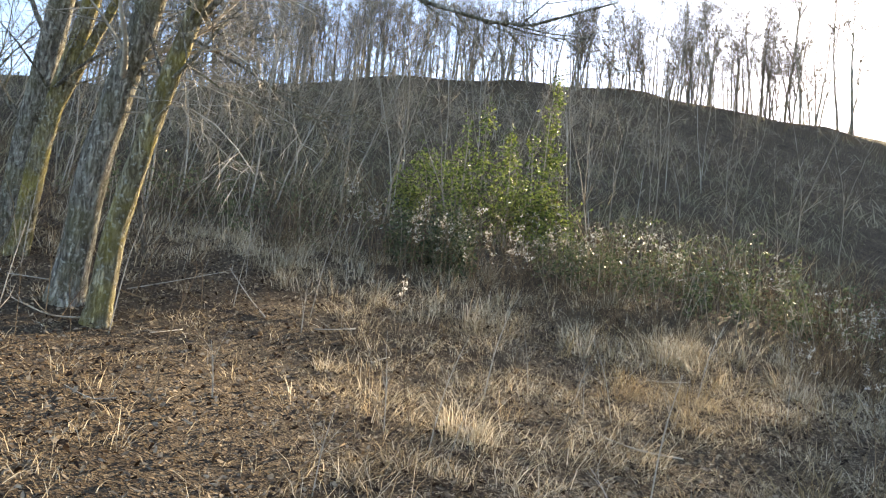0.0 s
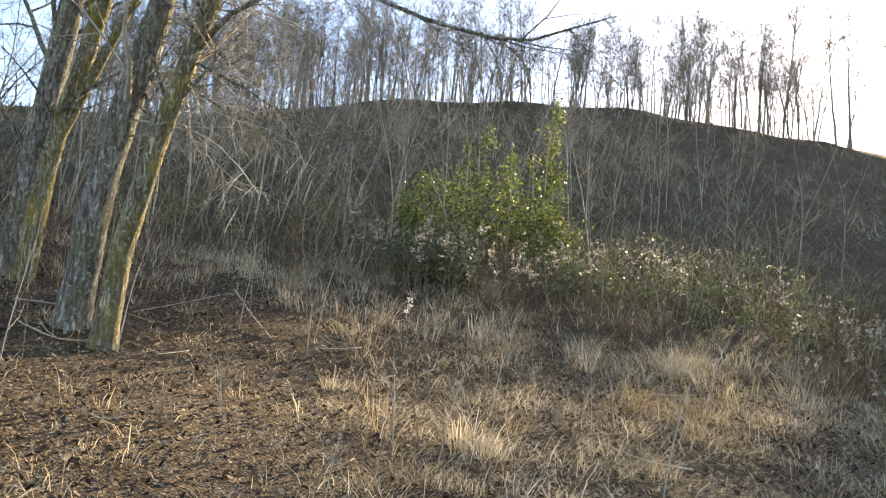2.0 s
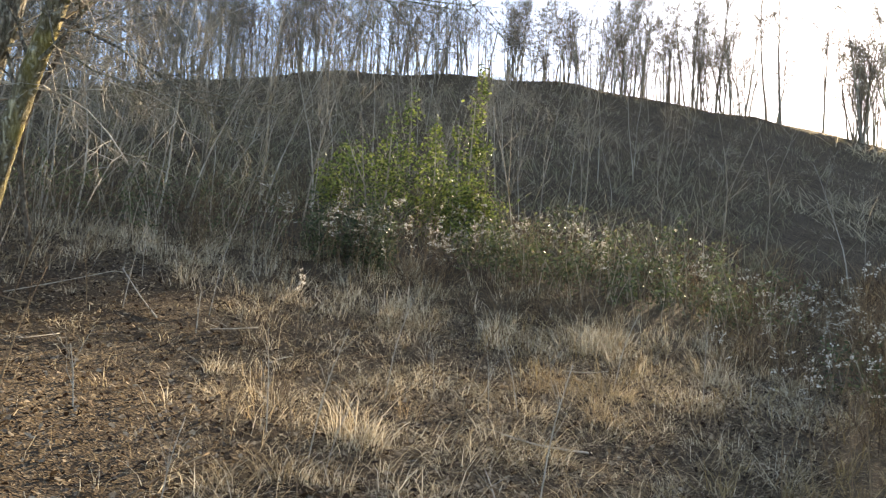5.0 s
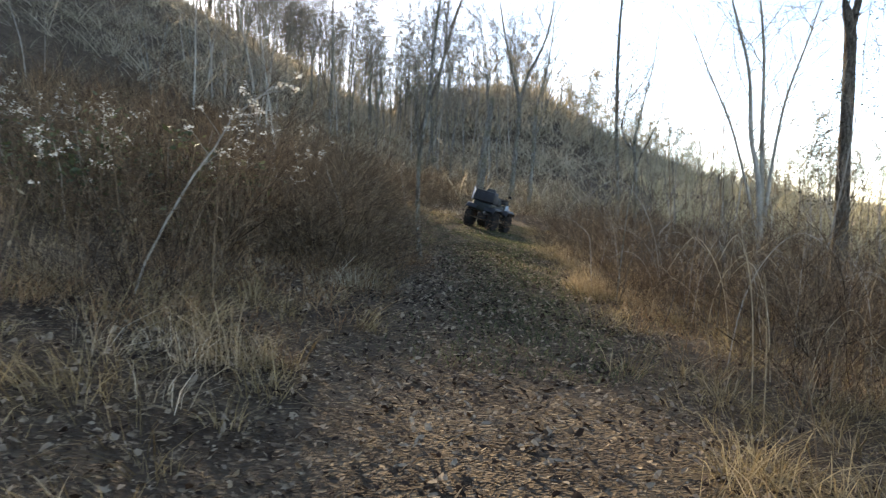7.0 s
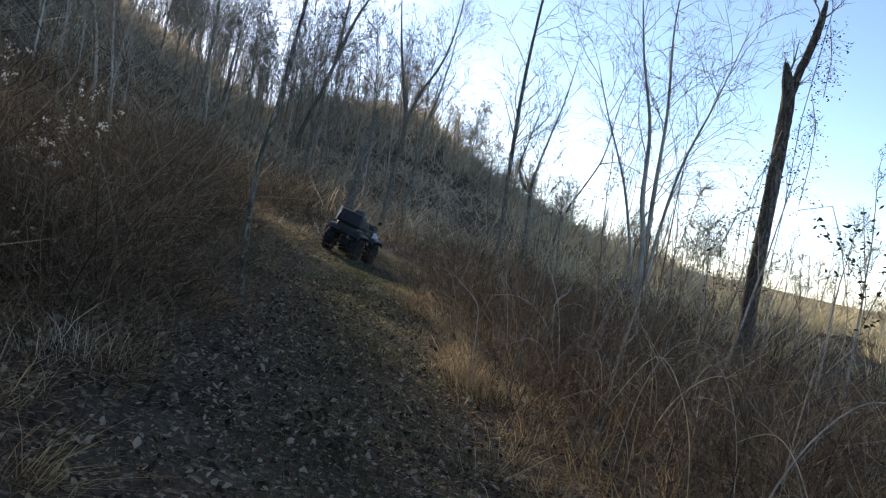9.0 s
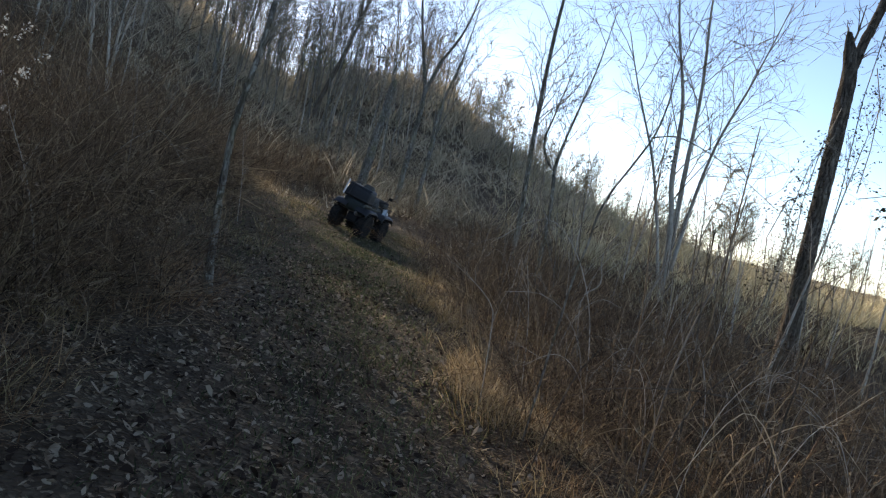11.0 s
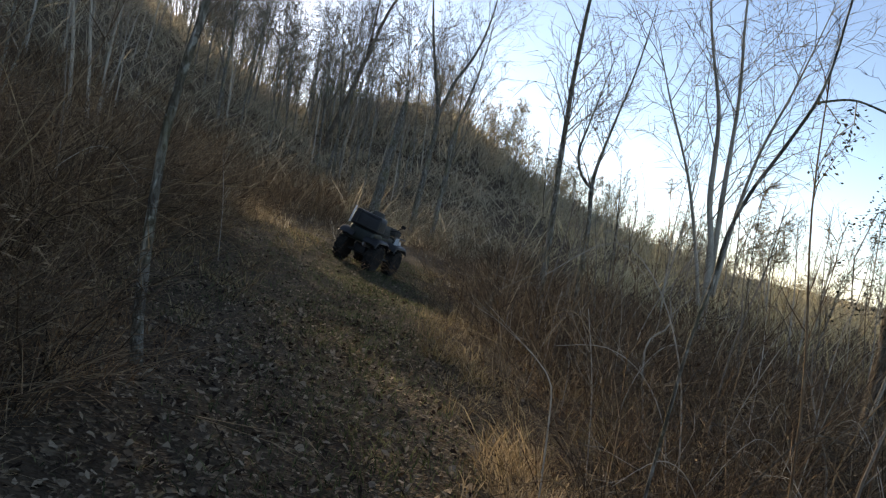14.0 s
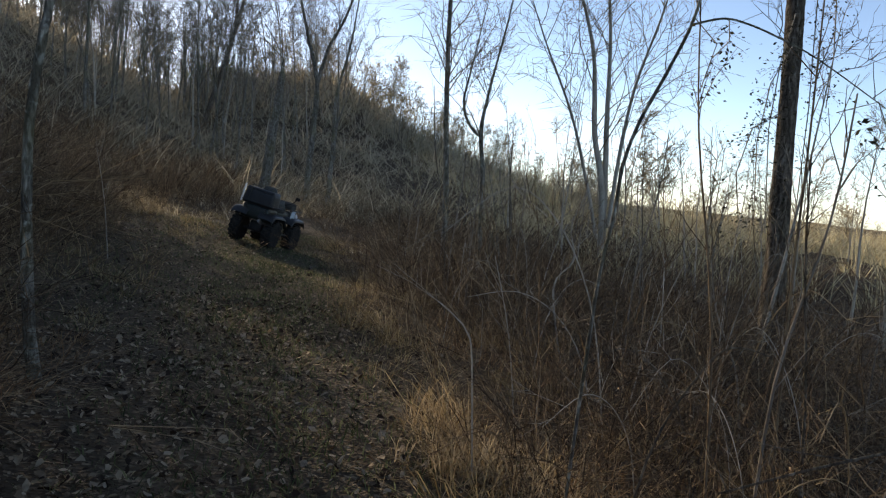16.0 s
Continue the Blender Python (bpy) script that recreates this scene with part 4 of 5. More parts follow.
spots = []
while len(spots) < 95:  # tall trees on the far flank of the hill
    y = rng.uniform(62, 150)
    x = float(trail_x(y)) - rng.uniform(2, 34)
    if not sun_lane(x, y, -20, 17):
        spots.append((x, y, rng.uniform(0.9, 1.8)))
woods_at("flank_woods", "tall bare grey trees on the far flank of the hill", spots, FAR_TREES)


# ---- brush: bushes of thin canes ----
def bush_meshes(seed, stems, tall, spread, arch=0.0, mat=None, side=5):
    rng = random.Random(seed)
    main, fine = Geo(), Geo()
    for i in range(stems):
        w, r = rng.uniform(0, 2 * math.pi), spread * math.sqrt(rng.random())
        out = Vector((math.cos(w), math.sin(w), 0))
        bow = arch * rng.uniform(0.3, 1.5)
        pts = path_line(rng, out * r + Vector((0, 0, -0.12)), Vector((rng.uniform(-0.3, 0.3), rng.uniform(-0.3, 0.3), 1)) + out * rng.uniform(-0.1, 0.4 + arch), tall * rng.uniform(0.4, 1.15), 4, 0.34, 0, bow)
        rad = rng.uniform(0.0028, 0.0065)
        main.tube(pts, [rad * (1 - 0.6 * k / 4) for k in range(5)], 3, False)
        for k in range(side):
            p, d = along(pts, rng.uniform(0.2, 1))
            limb(rng, fine, p, d + Vector((rng.uniform(-1, 1), rng.uniform(-1, 1), rng.uniform(-0.4, 0.6))), tall * rng.uniform(0.14, 0.42), 0.003, 3, 6, (0, 0, 0, 3), wander=0.3, segs=(7, 5, 3, 1, 0), thin=0.0024)
    return main.mesh("cane_stand", mat or M_CANE), fine.mesh("twig_mass", M_THICKET if seed % 2 else M_CANE)


def bush(meshes, m, label="leafless brown bush of thin tangled canes"):
    ob = plant("bush", label, "bush", meshes, m, "bushes", ("cane_stand", "twig_mass", "dry_leaf_mass"))
    for c in ob.children:
        c["kind"] = "stuff"
    return ob


def dry_leaves(seed, n, wide, tall):
    """Withered leaves caught in a bush."""
    rng = random.Random(seed)
    g = Geo()
    for k in range(n):
        w, r = rng.uniform(0, 6.3), wide * math.sqrt(rng.random())
        leaf_cloud(g, rng, Vector((math.cos(w) * r, math.sin(w) * r, tall * rng.random() ** 1.4)), (0.05, 0.05, 0.05), 2, 0.017)
    return g.mesh("dry_leaf_mass", M_CANE, False)


def leaf_cloud(geo, rng, centre, spread, n, size):
    for k in range(n):
        c = centre + Vector((rng.gauss(0, spread[0]), rng.gauss(0, spread[1]), rng.gauss(0, spread[2])))
        a = Vector((rng.gauss(0, 1), rng.gauss(0, 1), rng.gauss(0, 0.6))).normalized() * size * rng.uniform(0.6, 1.3)
        b = a.orthogonal()
        b.rotate(Matrix.Rotation(rng.uniform(0, 6.3), 3, a))
        b = b.normalized() * a.length * 0.5
        geo.face(c - a, c - a * 0.1 + b, c + a, c - a * 0.1 - b)


BUSHES = []
for i in range(10):
    stems, arch, tall = ((26, 0.0, 1.7), (16, 0.75, 1.9), (24, 0.2, 1.4), (30, 0.35, 1.1), (18, 0.55, 1.6))[i % 5]
    BUSHES.append((*bush_meshes(400 + i, stems, tall, 0.6, arch, (M_CANE, M_STRAW_CANE if i < 5 else M_THICKET, M_THICKET, M_THICKET, M_THICKET)[i % 5], 4), dry_leaves(450 + i, 60, 0.75, tall * 0.8)))
rng = random.Random(11)
spots = []
while len(spots) < 389:
    k = len(spots)
    if k < 85:  # beside the trail, towards the valley
        y = rng.uniform(6.5, 34)
        x = float(trail_x(y)) + 1.9 + rng.random() ** 1.6 * 5.5
        if y < 12.5 and x < 2.2:
            continue
    elif k < 165:  # beside the trail, towards the hill
        y = rng.uniform(8, 40)
        x = float(trail_x(y)) - 2.1 - rng.random() ** 1.4 * 9
        if lit_gap(x, y, 1.3) or (20 < y < 28 and x > -3.8) or (math.degrees(math.atan2(-x, y)) > 27 and math.hypot(x, y) < 16.5) or (y < 12.5 and x > -2.7):
            continue
    elif k < 180:  # behind the vehicle
        y = rng.uniform(33, 46)
        x = rng.uniform(-6, 4)
    elif k < 205:  # tall growth on the near bank
        y = rng.uniform(8.5, 15.5)
        x = rng.uniform(-6.5, -3.0)
        if math.degrees(math.atan2(-x, y)) > 27:
            continue
    elif 205 <= k < 215:  # close by the foot of the slim trunk
        y = rng.uniform(11.8, 15.2)
        x = float(trail_x(y)) - rng.uniform(1.75, 2.2)
    elif 359 <= k < 375:  # low arching tangles on the valley side
        x, y = rng.uniform(2.8, 7.0), rng.uniform(12.8, 19)
    elif k >= 375:  # undergrowth round the feet of the leaning trees
        x, y = rng.uniform(-17, -12.4), rng.uniform(-1.8, 1.2)
    elif k >= 330:  # the tall tangle on the valley side
        y = rng.uniform(13, 27)
        x = float(trail_x(y)) + 2.3 + rng.random() * 4.5
    elif k >= 270:  # the thick growth close along the trail, towards the hill
        y = rng.uniform(11.5, 26) if k % 3 else rng.uniform(16, 26)
        x = float(trail_x(y)) - 2.2 - rng.random() * 1.9
        if lit_gap(x, y, 1.3) or (y < 13 and x > -2.7) or (y > 20 and x > -3.8):
            continue
    else:  # foot of the hill beyond the clearing
        w, d = radians(rng.uniform(33, 96)), rng.uniform(16.5, 26)
        x, y = -d * math.sin(w), d * math.cos(w)
    spots.append((x, y))
for i, (x, y) in enumerate(spots):
    bush(BUSHES[(1, 6, 4, 9)[i % 4] if 359 <= i < 375 else (1, 6, 2, 7)[i % 4] if 215 <= i < 270 or i >= 375 else (0, 2, 3, 5, 7, 8)[i % 6] if y < 15.5 else i % 10], pose(x, y, z_at(x, y), rng.uniform(-6, 6), rng.uniform(-6, 6), rng.uniform(0, 360)) @ Matrix.Diagonal((*[rng.uniform(0.8, 1.3)] * 2, rng.uniform(0.6, 1.15) * (1.35 if 180 <= i < 205 else 0.75 if i < 215 and i >= 205 else 1.1 if 270 <= i < 330 else 0.72 if i >= 330 else 0.95 if i < 85 else 1.2 if i < 165 else 1.0), 1)))


# ---- weeds with pale seed heads ----
def fluff(geo, rng, p, size, n):
    for k in range(n):
        c = p + Vector((rng.gauss(0, 1), rng.gauss(0, 1), rng.gauss(0, 0.7))) * size
        a = Vector((rng.gauss(0, 1), rng.gauss(0, 1), rng.gauss(0, 1))).normalized() * size * rng.uniform(0.35, 0.8)
        b = a.orthogonal().normalized() * a.length * rng.uniform(0.4, 0.9)
        geo.face(c - a, c + b, c + a, c - b)


def weed_meshes(seed, tall, lean=0.15, heads=7, size=0.016):
    rng = random.Random(seed)
    stalk, head = Geo(), Geo()
    w = rng.uniform(0, 6.3)
    pts = path_line(rng, Vector((0, 0, -0.05)), Vector((math.cos(w) * lean, math.sin(w) * lean, 1)), tall, 7, 0.05, 0, 0.12)
    stalk.tube(pts, [0.007 * (1 - 0.6 * k / 7) for k in range(8)], 5)
    for k in range(heads):
        p, d = along(pts, rng.uniform(0.72, 1.0))
        line = path_line(rng, p, d + Vector((rng.uniform(-1, 1), rng.uniform(-1, 1), rng.uniform(-0.1, 0.6))), rng.uniform(0.06, 0.22), 3, 0.2, 0, 0.3)
        stalk.tube(line, [0.003, 0.0025, 0.002, 0.002], 3, False)
        fluff(head, rng, line[-1], size, 9)
        if rng.random() < 0.6:
            fluff(head, rng, line[2], size * 0.8, 8)
    for k in range(5):  # withered leaves up the stalk
        p, d = along(pts, rng.uniform(0.2, 0.75))
        a = Vector((rng.uniform(-1, 1), rng.uniform(-1, 1), rng.uniform(-0.8, 0.3))).normalized() * rng.uniform(0.04, 0.1)
        b = a.orthogonal().normalized() * 0.012
        stalk.face(p, p + a * 0.5 + b, p + a, p + a * 0.5 - b)
    return stalk.mesh("stalk", M_CANE), head.mesh("seed_head", M_SEED)


WEEDS = [weed_meshes(500 + i, 1.2 + 0.12 * (i % 5), 0.12 + 0.05 * (i % 3), 6 + i % 4) for i in range(7)]
rng = random.Random(21)
for i in range(185):
    if i < 105:
        az = rng.uniform(29, 55)
        w, d = radians(az), rng.uniform(18.4, 22.5) if az > 36 else rng.uniform(16.5, 21.5)
        x, y = -d * math.sin(w), d * math.cos(w)
    elif i < 150:
        w, d = radians(rng.uniform(54, 68)), rng.uniform(16.5, 18.6)
        x, y = -d * math.sin(w), d * math.cos(w)
    else:
        y = rng.uniform(6.5, 15)
        x = float(trail_x(y)) - rng.uniform(2.0, 6)
    plant("seed_weed", "dry weed stalk with pale fluffy seed heads", "weed", WEEDS[i % 7],
          pose(x, y, z_at(x, y), rng.uniform(-8, 8), rng.uniform(-8, 8), rng.uniform(0, 360)) @ Matrix.Scale(rng.uniform(0.75, 1.25), 4), "seed weeds", ("stalk", "seed_head"))
plant("seed_weed", "single tall weed in the clearing with a pale seed head", "weed", weed_meshes(520, 1.22, 0.08, 5, 0.02), pose(-9.28, 4.67, z_at(-9.28, 4.67)), "", ("stalk", "seed_head"))


def leaning_weed():
    """The tall leaning stalk at the edge of the trail, with seed heads on its side shoots."""
    rng = random.Random(77)
    root = Vector((-3.24, 8.6, z_at(-3.24, 8.6) - 0.03))
    ob = thing("seed_weed", "tall pale weed stalk leaning by the trail, fluffy seed heads", "weed", Matrix.Translation(root))
    stalk, head = Geo(), Geo()
    top = [Vector(p) - root for p in ((-3.13, 8.6, 0.55), (-2.95, 8.6, 0.9), (-2.75, 8.6, 1.235), (-2.58, 8.6, 1.46), (-2.44, 8.6, 1.7), (-2.13, 8.6, 1.93))]
    pts = [Vector((0, 0, 0))] + top
    stalk.tube(pts, [0.011, 0.0105, 0.01, 0.0095, 0.008, 0.007, 0.005], 6)
    for t in (0.55, 0.62, 0.68, 0.72, 0.78, 0.82, 0.86, 0.9, 0.94, 0.97, 1.0):
        p, d = along(pts, t)
        line = path_line(rng, p, d + Vector((rng.uniform(-1.3, 1.3), rng.uniform(-1, 1), rng.uniform(-0.5, 0.5))), rng.uniform(0.1, 0.28), 3, 0.2, 0.05)
        stalk.tube(line, [0.004, 0.003, 0.003, 0.002], 4, False)
        fluff(head, rng, line[-1], 0.022, 20)
    child("stalk", stalk.mesh("stalk", M_PALE), ob)
    child("seed_head", head.mesh("seed_head", M_SEED), ob)["kind"] = "stuff"


leaning_weed()


# ---- the evergreen thicket and vines ----
def ivy_thicket():
    rng = random.Random(61)
    root = Vector((-20.6, 12.9, z_at(-20.6, 12.9)))
    ob = thing("ivy_thicket", "green ivy-covered thicket at the foot of the hill", "shrub", Matrix.Translation(root))
    wood, leaf = Geo(), Geo()
    side = Vector((0.5, 0.87, 0))
    for k in range(60):
        u = rng.uniform(-2.6, 2.6)
        f = root + side * u + Vector((0.87, -0.5, 0)) * rng.uniform(-0.8, 0.6)
        f.z = z_at(f.x, f.y)
        tall = rng.uniform(1.0, 1.9) * (1.65 - 0.3 * abs(u))
        pts = path_line(rng, f - root, Vector((rng.uniform(-0.3, 0.3), rng.uniform(-0.3, 0.3), 1)), tall, 5, 0.15)
        wood.tube(pts, [0.012 * (1 - 0.12 * i) for i in range(6)], 4, False)
        for j in range(7):
            p, d = along(pts, rng.uniform(0.15, 1))
            leaf_cloud(leaf, rng, p, (0.22, 0.22, 0.2), 20, 0.062)
    for u, tall, lean, n in ((1.45, 5.4, 0.05, 40), (1.6, 4.3, 0.02, 16), (1.3, 3.8, 0.0, 18), (-0.2, 4.3, 0.0, 24), (-0.8, 3.5, 0.03, 16), (0.6, 3.5, 0.02, 26), (2.1, 3.2, -0.02, 20)):
        f = root + side * u
        f.z = z_at(f.x, f.y)
        pts = path_line(rng, f - root, Vector((side.x * lean, side.y * lean, 1)), tall, 8, 0.04)
        wood.tube(pts, [0.04 * (1 - 0.09 * i) for i in range(9)], 6)
        for j in range(n):
            p, d = along(pts, rng.uniform(0.25, 0.98))
            leaf_cloud(leaf, rng, p + Vector((rng.gauss(0, 0.09), rng.gauss(0, 0.09), 0)), (0.1, 0.1, 0.16), 18, 0.06)
    child("stem", wood.mesh("stem", M_TWIG), ob)["kind"] = "stuff"
    child("foliage", leaf.mesh("foliage", M_IVY), ob, "glossy green ivy leaves")["kind"] = "stuff"


ivy_thicket()


def green_shrub(az, dist, wide, tall, n, mat, label, seed, leafy=9, leaf_size=0.05):
    """A broad-leaved evergreen shrub: many stems, each with sprays of leaves; az is degrees left of +y."""
    rng = random.Random(seed)
    x, y = -dist * math.sin(radians(az)), dist * math.cos(radians(az))
    ob = thing("evergreen_shrub", label, "shrub", pose(x, y, z_at(x, y)))
    wood, leaf = Geo(), Geo()
    for k in range(n):
        w, r = rng.uniform(0, 6.3), wide * math.sqrt(rng.random())
        f = Vector((math.cos(w) * r, math.sin(w) * r, z_at(x + math.cos(w) * r, y + math.sin(w) * r) - z_at(x, y) - 0.05))
        pts = path_line(rng, f, Vector((math.cos(w) * 0.25, math.sin(w) * 0.25, 1)), tall * rng.uniform(0.55, 1.1) * (1.1 - 0.35 * r / wide), 5, 0.14)
        wood.tube(pts, [0.012 * (1 - 0.12 * i) for i in range(6)], 4, False)
        for j in range(leafy):
            p, d = along(pts, rng.uniform(0.15, 1))
            leaf_cloud(leaf, rng, p, (2.8 * leaf_size, 2.8 * leaf_size, 2.2 * leaf_size), 13, leaf_size)
    child("stem", wood.mesh("stem", M_TWIG), ob)["kind"] = "stuff"
    child("foliage", leaf.mesh("foliage", mat), ob)["kind"] = "stuff"


green_shrub(62.0, 19.0, 0.65, 1.7, 26, M_SHRUB, "dense dark green evergreen shrub below the hill", 601)
green_shrub(60.2, 18.6, 0.5, 1.5, 16, M_SHRUB, "small dark green evergreen shrub beside the ivy", 602)
green_shrub(7.3, 142.0, 2.4, 6.0, 24, M_IVY, "tall evergreen bush on the far hillside", 640, 10, 0.19)
for k, (az, d, h) in enumerate(((25, 13.6, 1.5), (21.5, 13.0, 1.6), (28.5, 16.5, 1.6), (19.5, 13.6, 1.6), (24, 15.5, 1.8))):
    green_shrub(az, d, 0.7, h, 12, M_SHRUB, "straggling olive green shrub in the brush by the trail", 650 + k, 3)
for k, (az, d, w, h) in enumerate(((52.5, 20.2, 0.9, 1.3), (49.0, 19.8, 1.0, 1.4), (45.5, 19.6, 1.0, 1.7), (42.0, 20.2, 1.1, 1.8), (38.5, 21.0, 1.0, 1.9), (35.0, 21.0, 1.1, 2.0), (50.5, 22.0, 1.2, 2.1), (47.0, 22.0, 1.2, 2.2), (43.5, 22.4, 1.2, 2.3), (40.0, 22.8, 1.2, 2.4))):
    green_shrub(az, d, w, h, 15, M_SHRUB, "straggling olive green shrub among dry weeds", 610 + k, 4)
for k, (az, d, w, h) in enumerate(((82.0, 17.5, 1.0, 1.9), (78.5, 18.5, 1.1, 2.2), (75.0, 17.8, 1.0, 1.8), (72.0, 19.0, 1.1, 2.1), (69.0, 18.5, 0.9, 1.7))):
    green_shrub(az, d, w, h, 16, M_SHRUB, "thin olive green shrub among the leaning saplings", 670 + k, 3, 0.035)
M_DARKLEAF = material("dark_vine_leaf", [(0.02, 0.022, 0.014), (0.045, 0.045, 0.025), (0.09, 0.075, 0.04)], 1.0, 20, 0.6, 0.0, island=0.5, thin=0.25)


def leafy_vine(name, label, strands, seed, leaf_size=0.03, per=26, k=1.0):
    """Thin hanging or climbing strands with small withered leaves."""
    rng = random.Random(seed)
    root = Vector(strands[0][0])
    ob = thing(name, label, "vine", Matrix.Translation(root))
    wood, leaf = Geo(), Geo()
    for line in strands:
        pts = [Vector(p) - root + Vector((rng.uniform(-0.03, 0.03), rng.uniform(-0.03, 0.03), 0)) for p in line]
        wood.tube(pts, [0.009 * k] * len(pts), 4, False)
        for j in range(per):
            p, d = along(pts, rng.uniform(0.1, 1))
            sub = path_line(rng, p, Vector((rng.uniform(-1, 1), rng.uniform(-1, 1), rng.uniform(-1.2, 0.3))), rng.uniform(0.1, 0.4) * k, 3, 0.3)
            wood.tube(sub, [0.004 * k, 0.003 * k, 0.003 * k, 0.002 * k], 3, False)
            leaf_cloud(leaf, rng, sub[-1], (0.06 * k, 0.06 * k, 0.08 * k), 4, leaf_size)
    child("stem", wood.mesh("stem", M_TWIG), ob)["kind"] = "stuff"
    child("foliage", leaf.mesh("foliage", M_DARKLEAF), ob, "small dark withered leaves")["kind"] = "stuff"


leafy_vine("climbing_vine", "thin vine with small dark leaves climbing the dead tree", [
    [(7.28, 22.2, zg(7.28, 22.2, 0)), (7.25, 22.15, 1.5), (7.22, 22.1, 3.0), (7.2, 22.1, 4.6), (7.3, 22.1, 5.8), (7.45, 22.2, 6.9)],
    [(7.3, 22.15, 5.2), (7.5, 22.1, 4.6), (7.55, 22.1, 3.8), (7.5, 22.1, 3.0)],
    [(6.85, 22.15, 3.9), (6.55, 22.1, 3.3), (6.45, 22.1, 2.4), (6.5, 22.1, 1.2)],
    [(6.9, 22.12, 4.4), (6.7, 22.1, 3.6), (6.62, 22.1, 2.6), (6.65, 22.1, 1.0)],
    [(6.85, 22.15, 2.9), (6.3, 22.1, 2.6), (6.15, 22.1, 1.9), (6.2, 22.1, 1.2)],
    [(7.4, 22.2, 6.6), (7.6, 22.2, 6.0), (7.62, 22.2, 5.2)],
], 71, 0.03, 46)
leafy_vine("hanging_vine", "vine with small leaves hanging from the bent sapling", [
    [(1.53, 13.6, 2.19), (1.57, 13.58, 2.08), (1.56, 13.58, 1.95), (1.53, 13.58, 1.86)],
    [(1.63, 13.6, 2.2), (1.64, 13.58, 2.1), (1.62, 13.58, 2.02)],
], 72, 0.011, 12, 0.3)
leafy_vine("leafy_shrub", "straggling shrub with dark leaves beside the dead tree", [
    [(8.6, 21, zg(8.6, 21, 0)), (8.3, 21, 1.2), (7.9, 21, 2.4), (7.6, 21, 3.0), (7.0, 21, 2.8)],
    [(8.7, 21, zg(8.7, 21, 0)), (8.6, 21, 1.4), (8.4, 21, 2.4), (8.2, 21, 3.1)],
    [(8.65, 21, 0.9), (8.9, 21, 1.9), (9.0, 21, 2.4), (9.1, 21, 1.7)],
], 73, 0.06, 18)


# ---- fallen sticks and bent stalks ----
def stick(name, label, pts, r, mat, seed, twigs=4):
    rng = random.Random(seed)
    root = Vector(pts[0])
    g = Geo()
    ps = [Vector(p) - root for p in pts]
    line = []
    for i in range(len(ps) - 1):  # smooth the bends
        a, p, c, d = ps[max(i - 1, 0)], ps[i], ps[i + 1], ps[min(i + 2, len(ps) - 1)]
        for f in (0, 0.25, 0.5, 0.75):
            line.append(0.5 * ((2 * p) + (c - a) * f + (2 * a - 5 * p + 4 * c - d) * f * f + (3 * p - a - 3 * c + d) * f ** 3))
    line.append(ps[-1])
    g.tube(line, [r * (1 - 0.6 * i / (len(line) - 1)) for i in range(len(line))], 6)
    shoots = Geo()
    for k in range(twigs):
        p, d = along(ps, rng.uniform(0.3, 1))
        limb(rng, shoots, p, d + Vector((rng.uniform(-0.8, 0.8), rng.uniform(-0.8, 0.8), rng.uniform(-0.1, 0.6))), rng.uniform(0.15, 0.45), r * 0.4, 3, 6, (0, 0, 0, 2), wander=0.25, thin=0.0014)
    ob = new(name, g.mesh(name, mat))
    ob.matrix_basis = Matrix.Translation(root)
    if shoots.v:
        child("side_shoot", shoots.mesh("side_shoot", mat), ob)["kind"] = "stuff"
    return tagged(ob, label, "stick")


rng = random.Random(91)
for k in range(26):
    w, d = radians(rng.uniform(38, 92)), rng.uniform(5.2, 13)
    x, y = -d * math.sin(w), d * math.cos(w)
    a, ln = rng.uniform(0, 6.3), rng.uniform(0.5, 1.5)
    x2, y2 = x + math.cos(a) * ln, y + math.sin(a) * ln
    xm, ym = (x + x2) / 2 + rng.uniform(-0.08, 0.08), (y + y2) / 2 + rng.uniform(-0.08, 0.08)
    stick("fallen_stick", "pale dry stick lying on the leaves", [(x, y, z_at(x, y) + 0.02), (xm, ym, z_at(xm, ym) + rng.uniform(0.04, 0.12)), (x2, y2, z_at(x2, y2) + rng.uniform(0.03, 0.3))], rng.uniform(0.006, 0.014), M_PALE if k % 3 else M_CANE, 900 + k)
for k in range(70):
    if k < 45:
        w, d = radians(rng.uniform(36, 90)), rng.uniform(5.2, 15)
        x, y = -d * math.sin(w), d * math.cos(w)
    else:
        y = rng.uniform(6.5, 22)
        x = float(trail_x(y)) + (rng.uniform(1.4, 3.5) if k % 3 else -rng.uniform(1.6, 4))
    h, a = rng.uniform(0.5, 1.5), rng.uniform(0, 6.3)
    q = rng.uniform(0.1, 0.4) * h
    stick("dry_stalk", "thin dry upright weed stalk", [(x, y, z_at(x, y) - 0.03), (x + math.cos(a) * q * 0.4, y + math.sin(a) * q * 0.4, z_at(x, y) + h * 0.55), (x + math.cos(a) * q, y + math.sin(a) * q, z_at(x, y) + h)], rng.uniform(0.004, 0.009), M_CANE if k % 2 else M_PALE, 1000 + k, 5)
stick("bent_stalk", "pale broken stalk bent over at the trail edge", [(0.8, 14.4, z_at(0.8, 14.4) - 0.03), (0.75, 14.4, 0.44), (0.71, 14.4, 0.6), (0.64, 14.4, 0.68), (0.57, 14.4, 0.74), (0.49, 14.4, 0.79)], 0.0055, M_PALE, 95, 2)
stick("bent_stalk", "pale forked dead branch standing in the brush", [(2.5, 18.5, z_at(2.5, 18.5)), (2.35, 18.5, 0.4), (2.55, 18.5, 0.7), (2.5, 18.5, 1.1), (2.75, 18.5, 1.6)], 0.012, M_PALE, 96, 4)


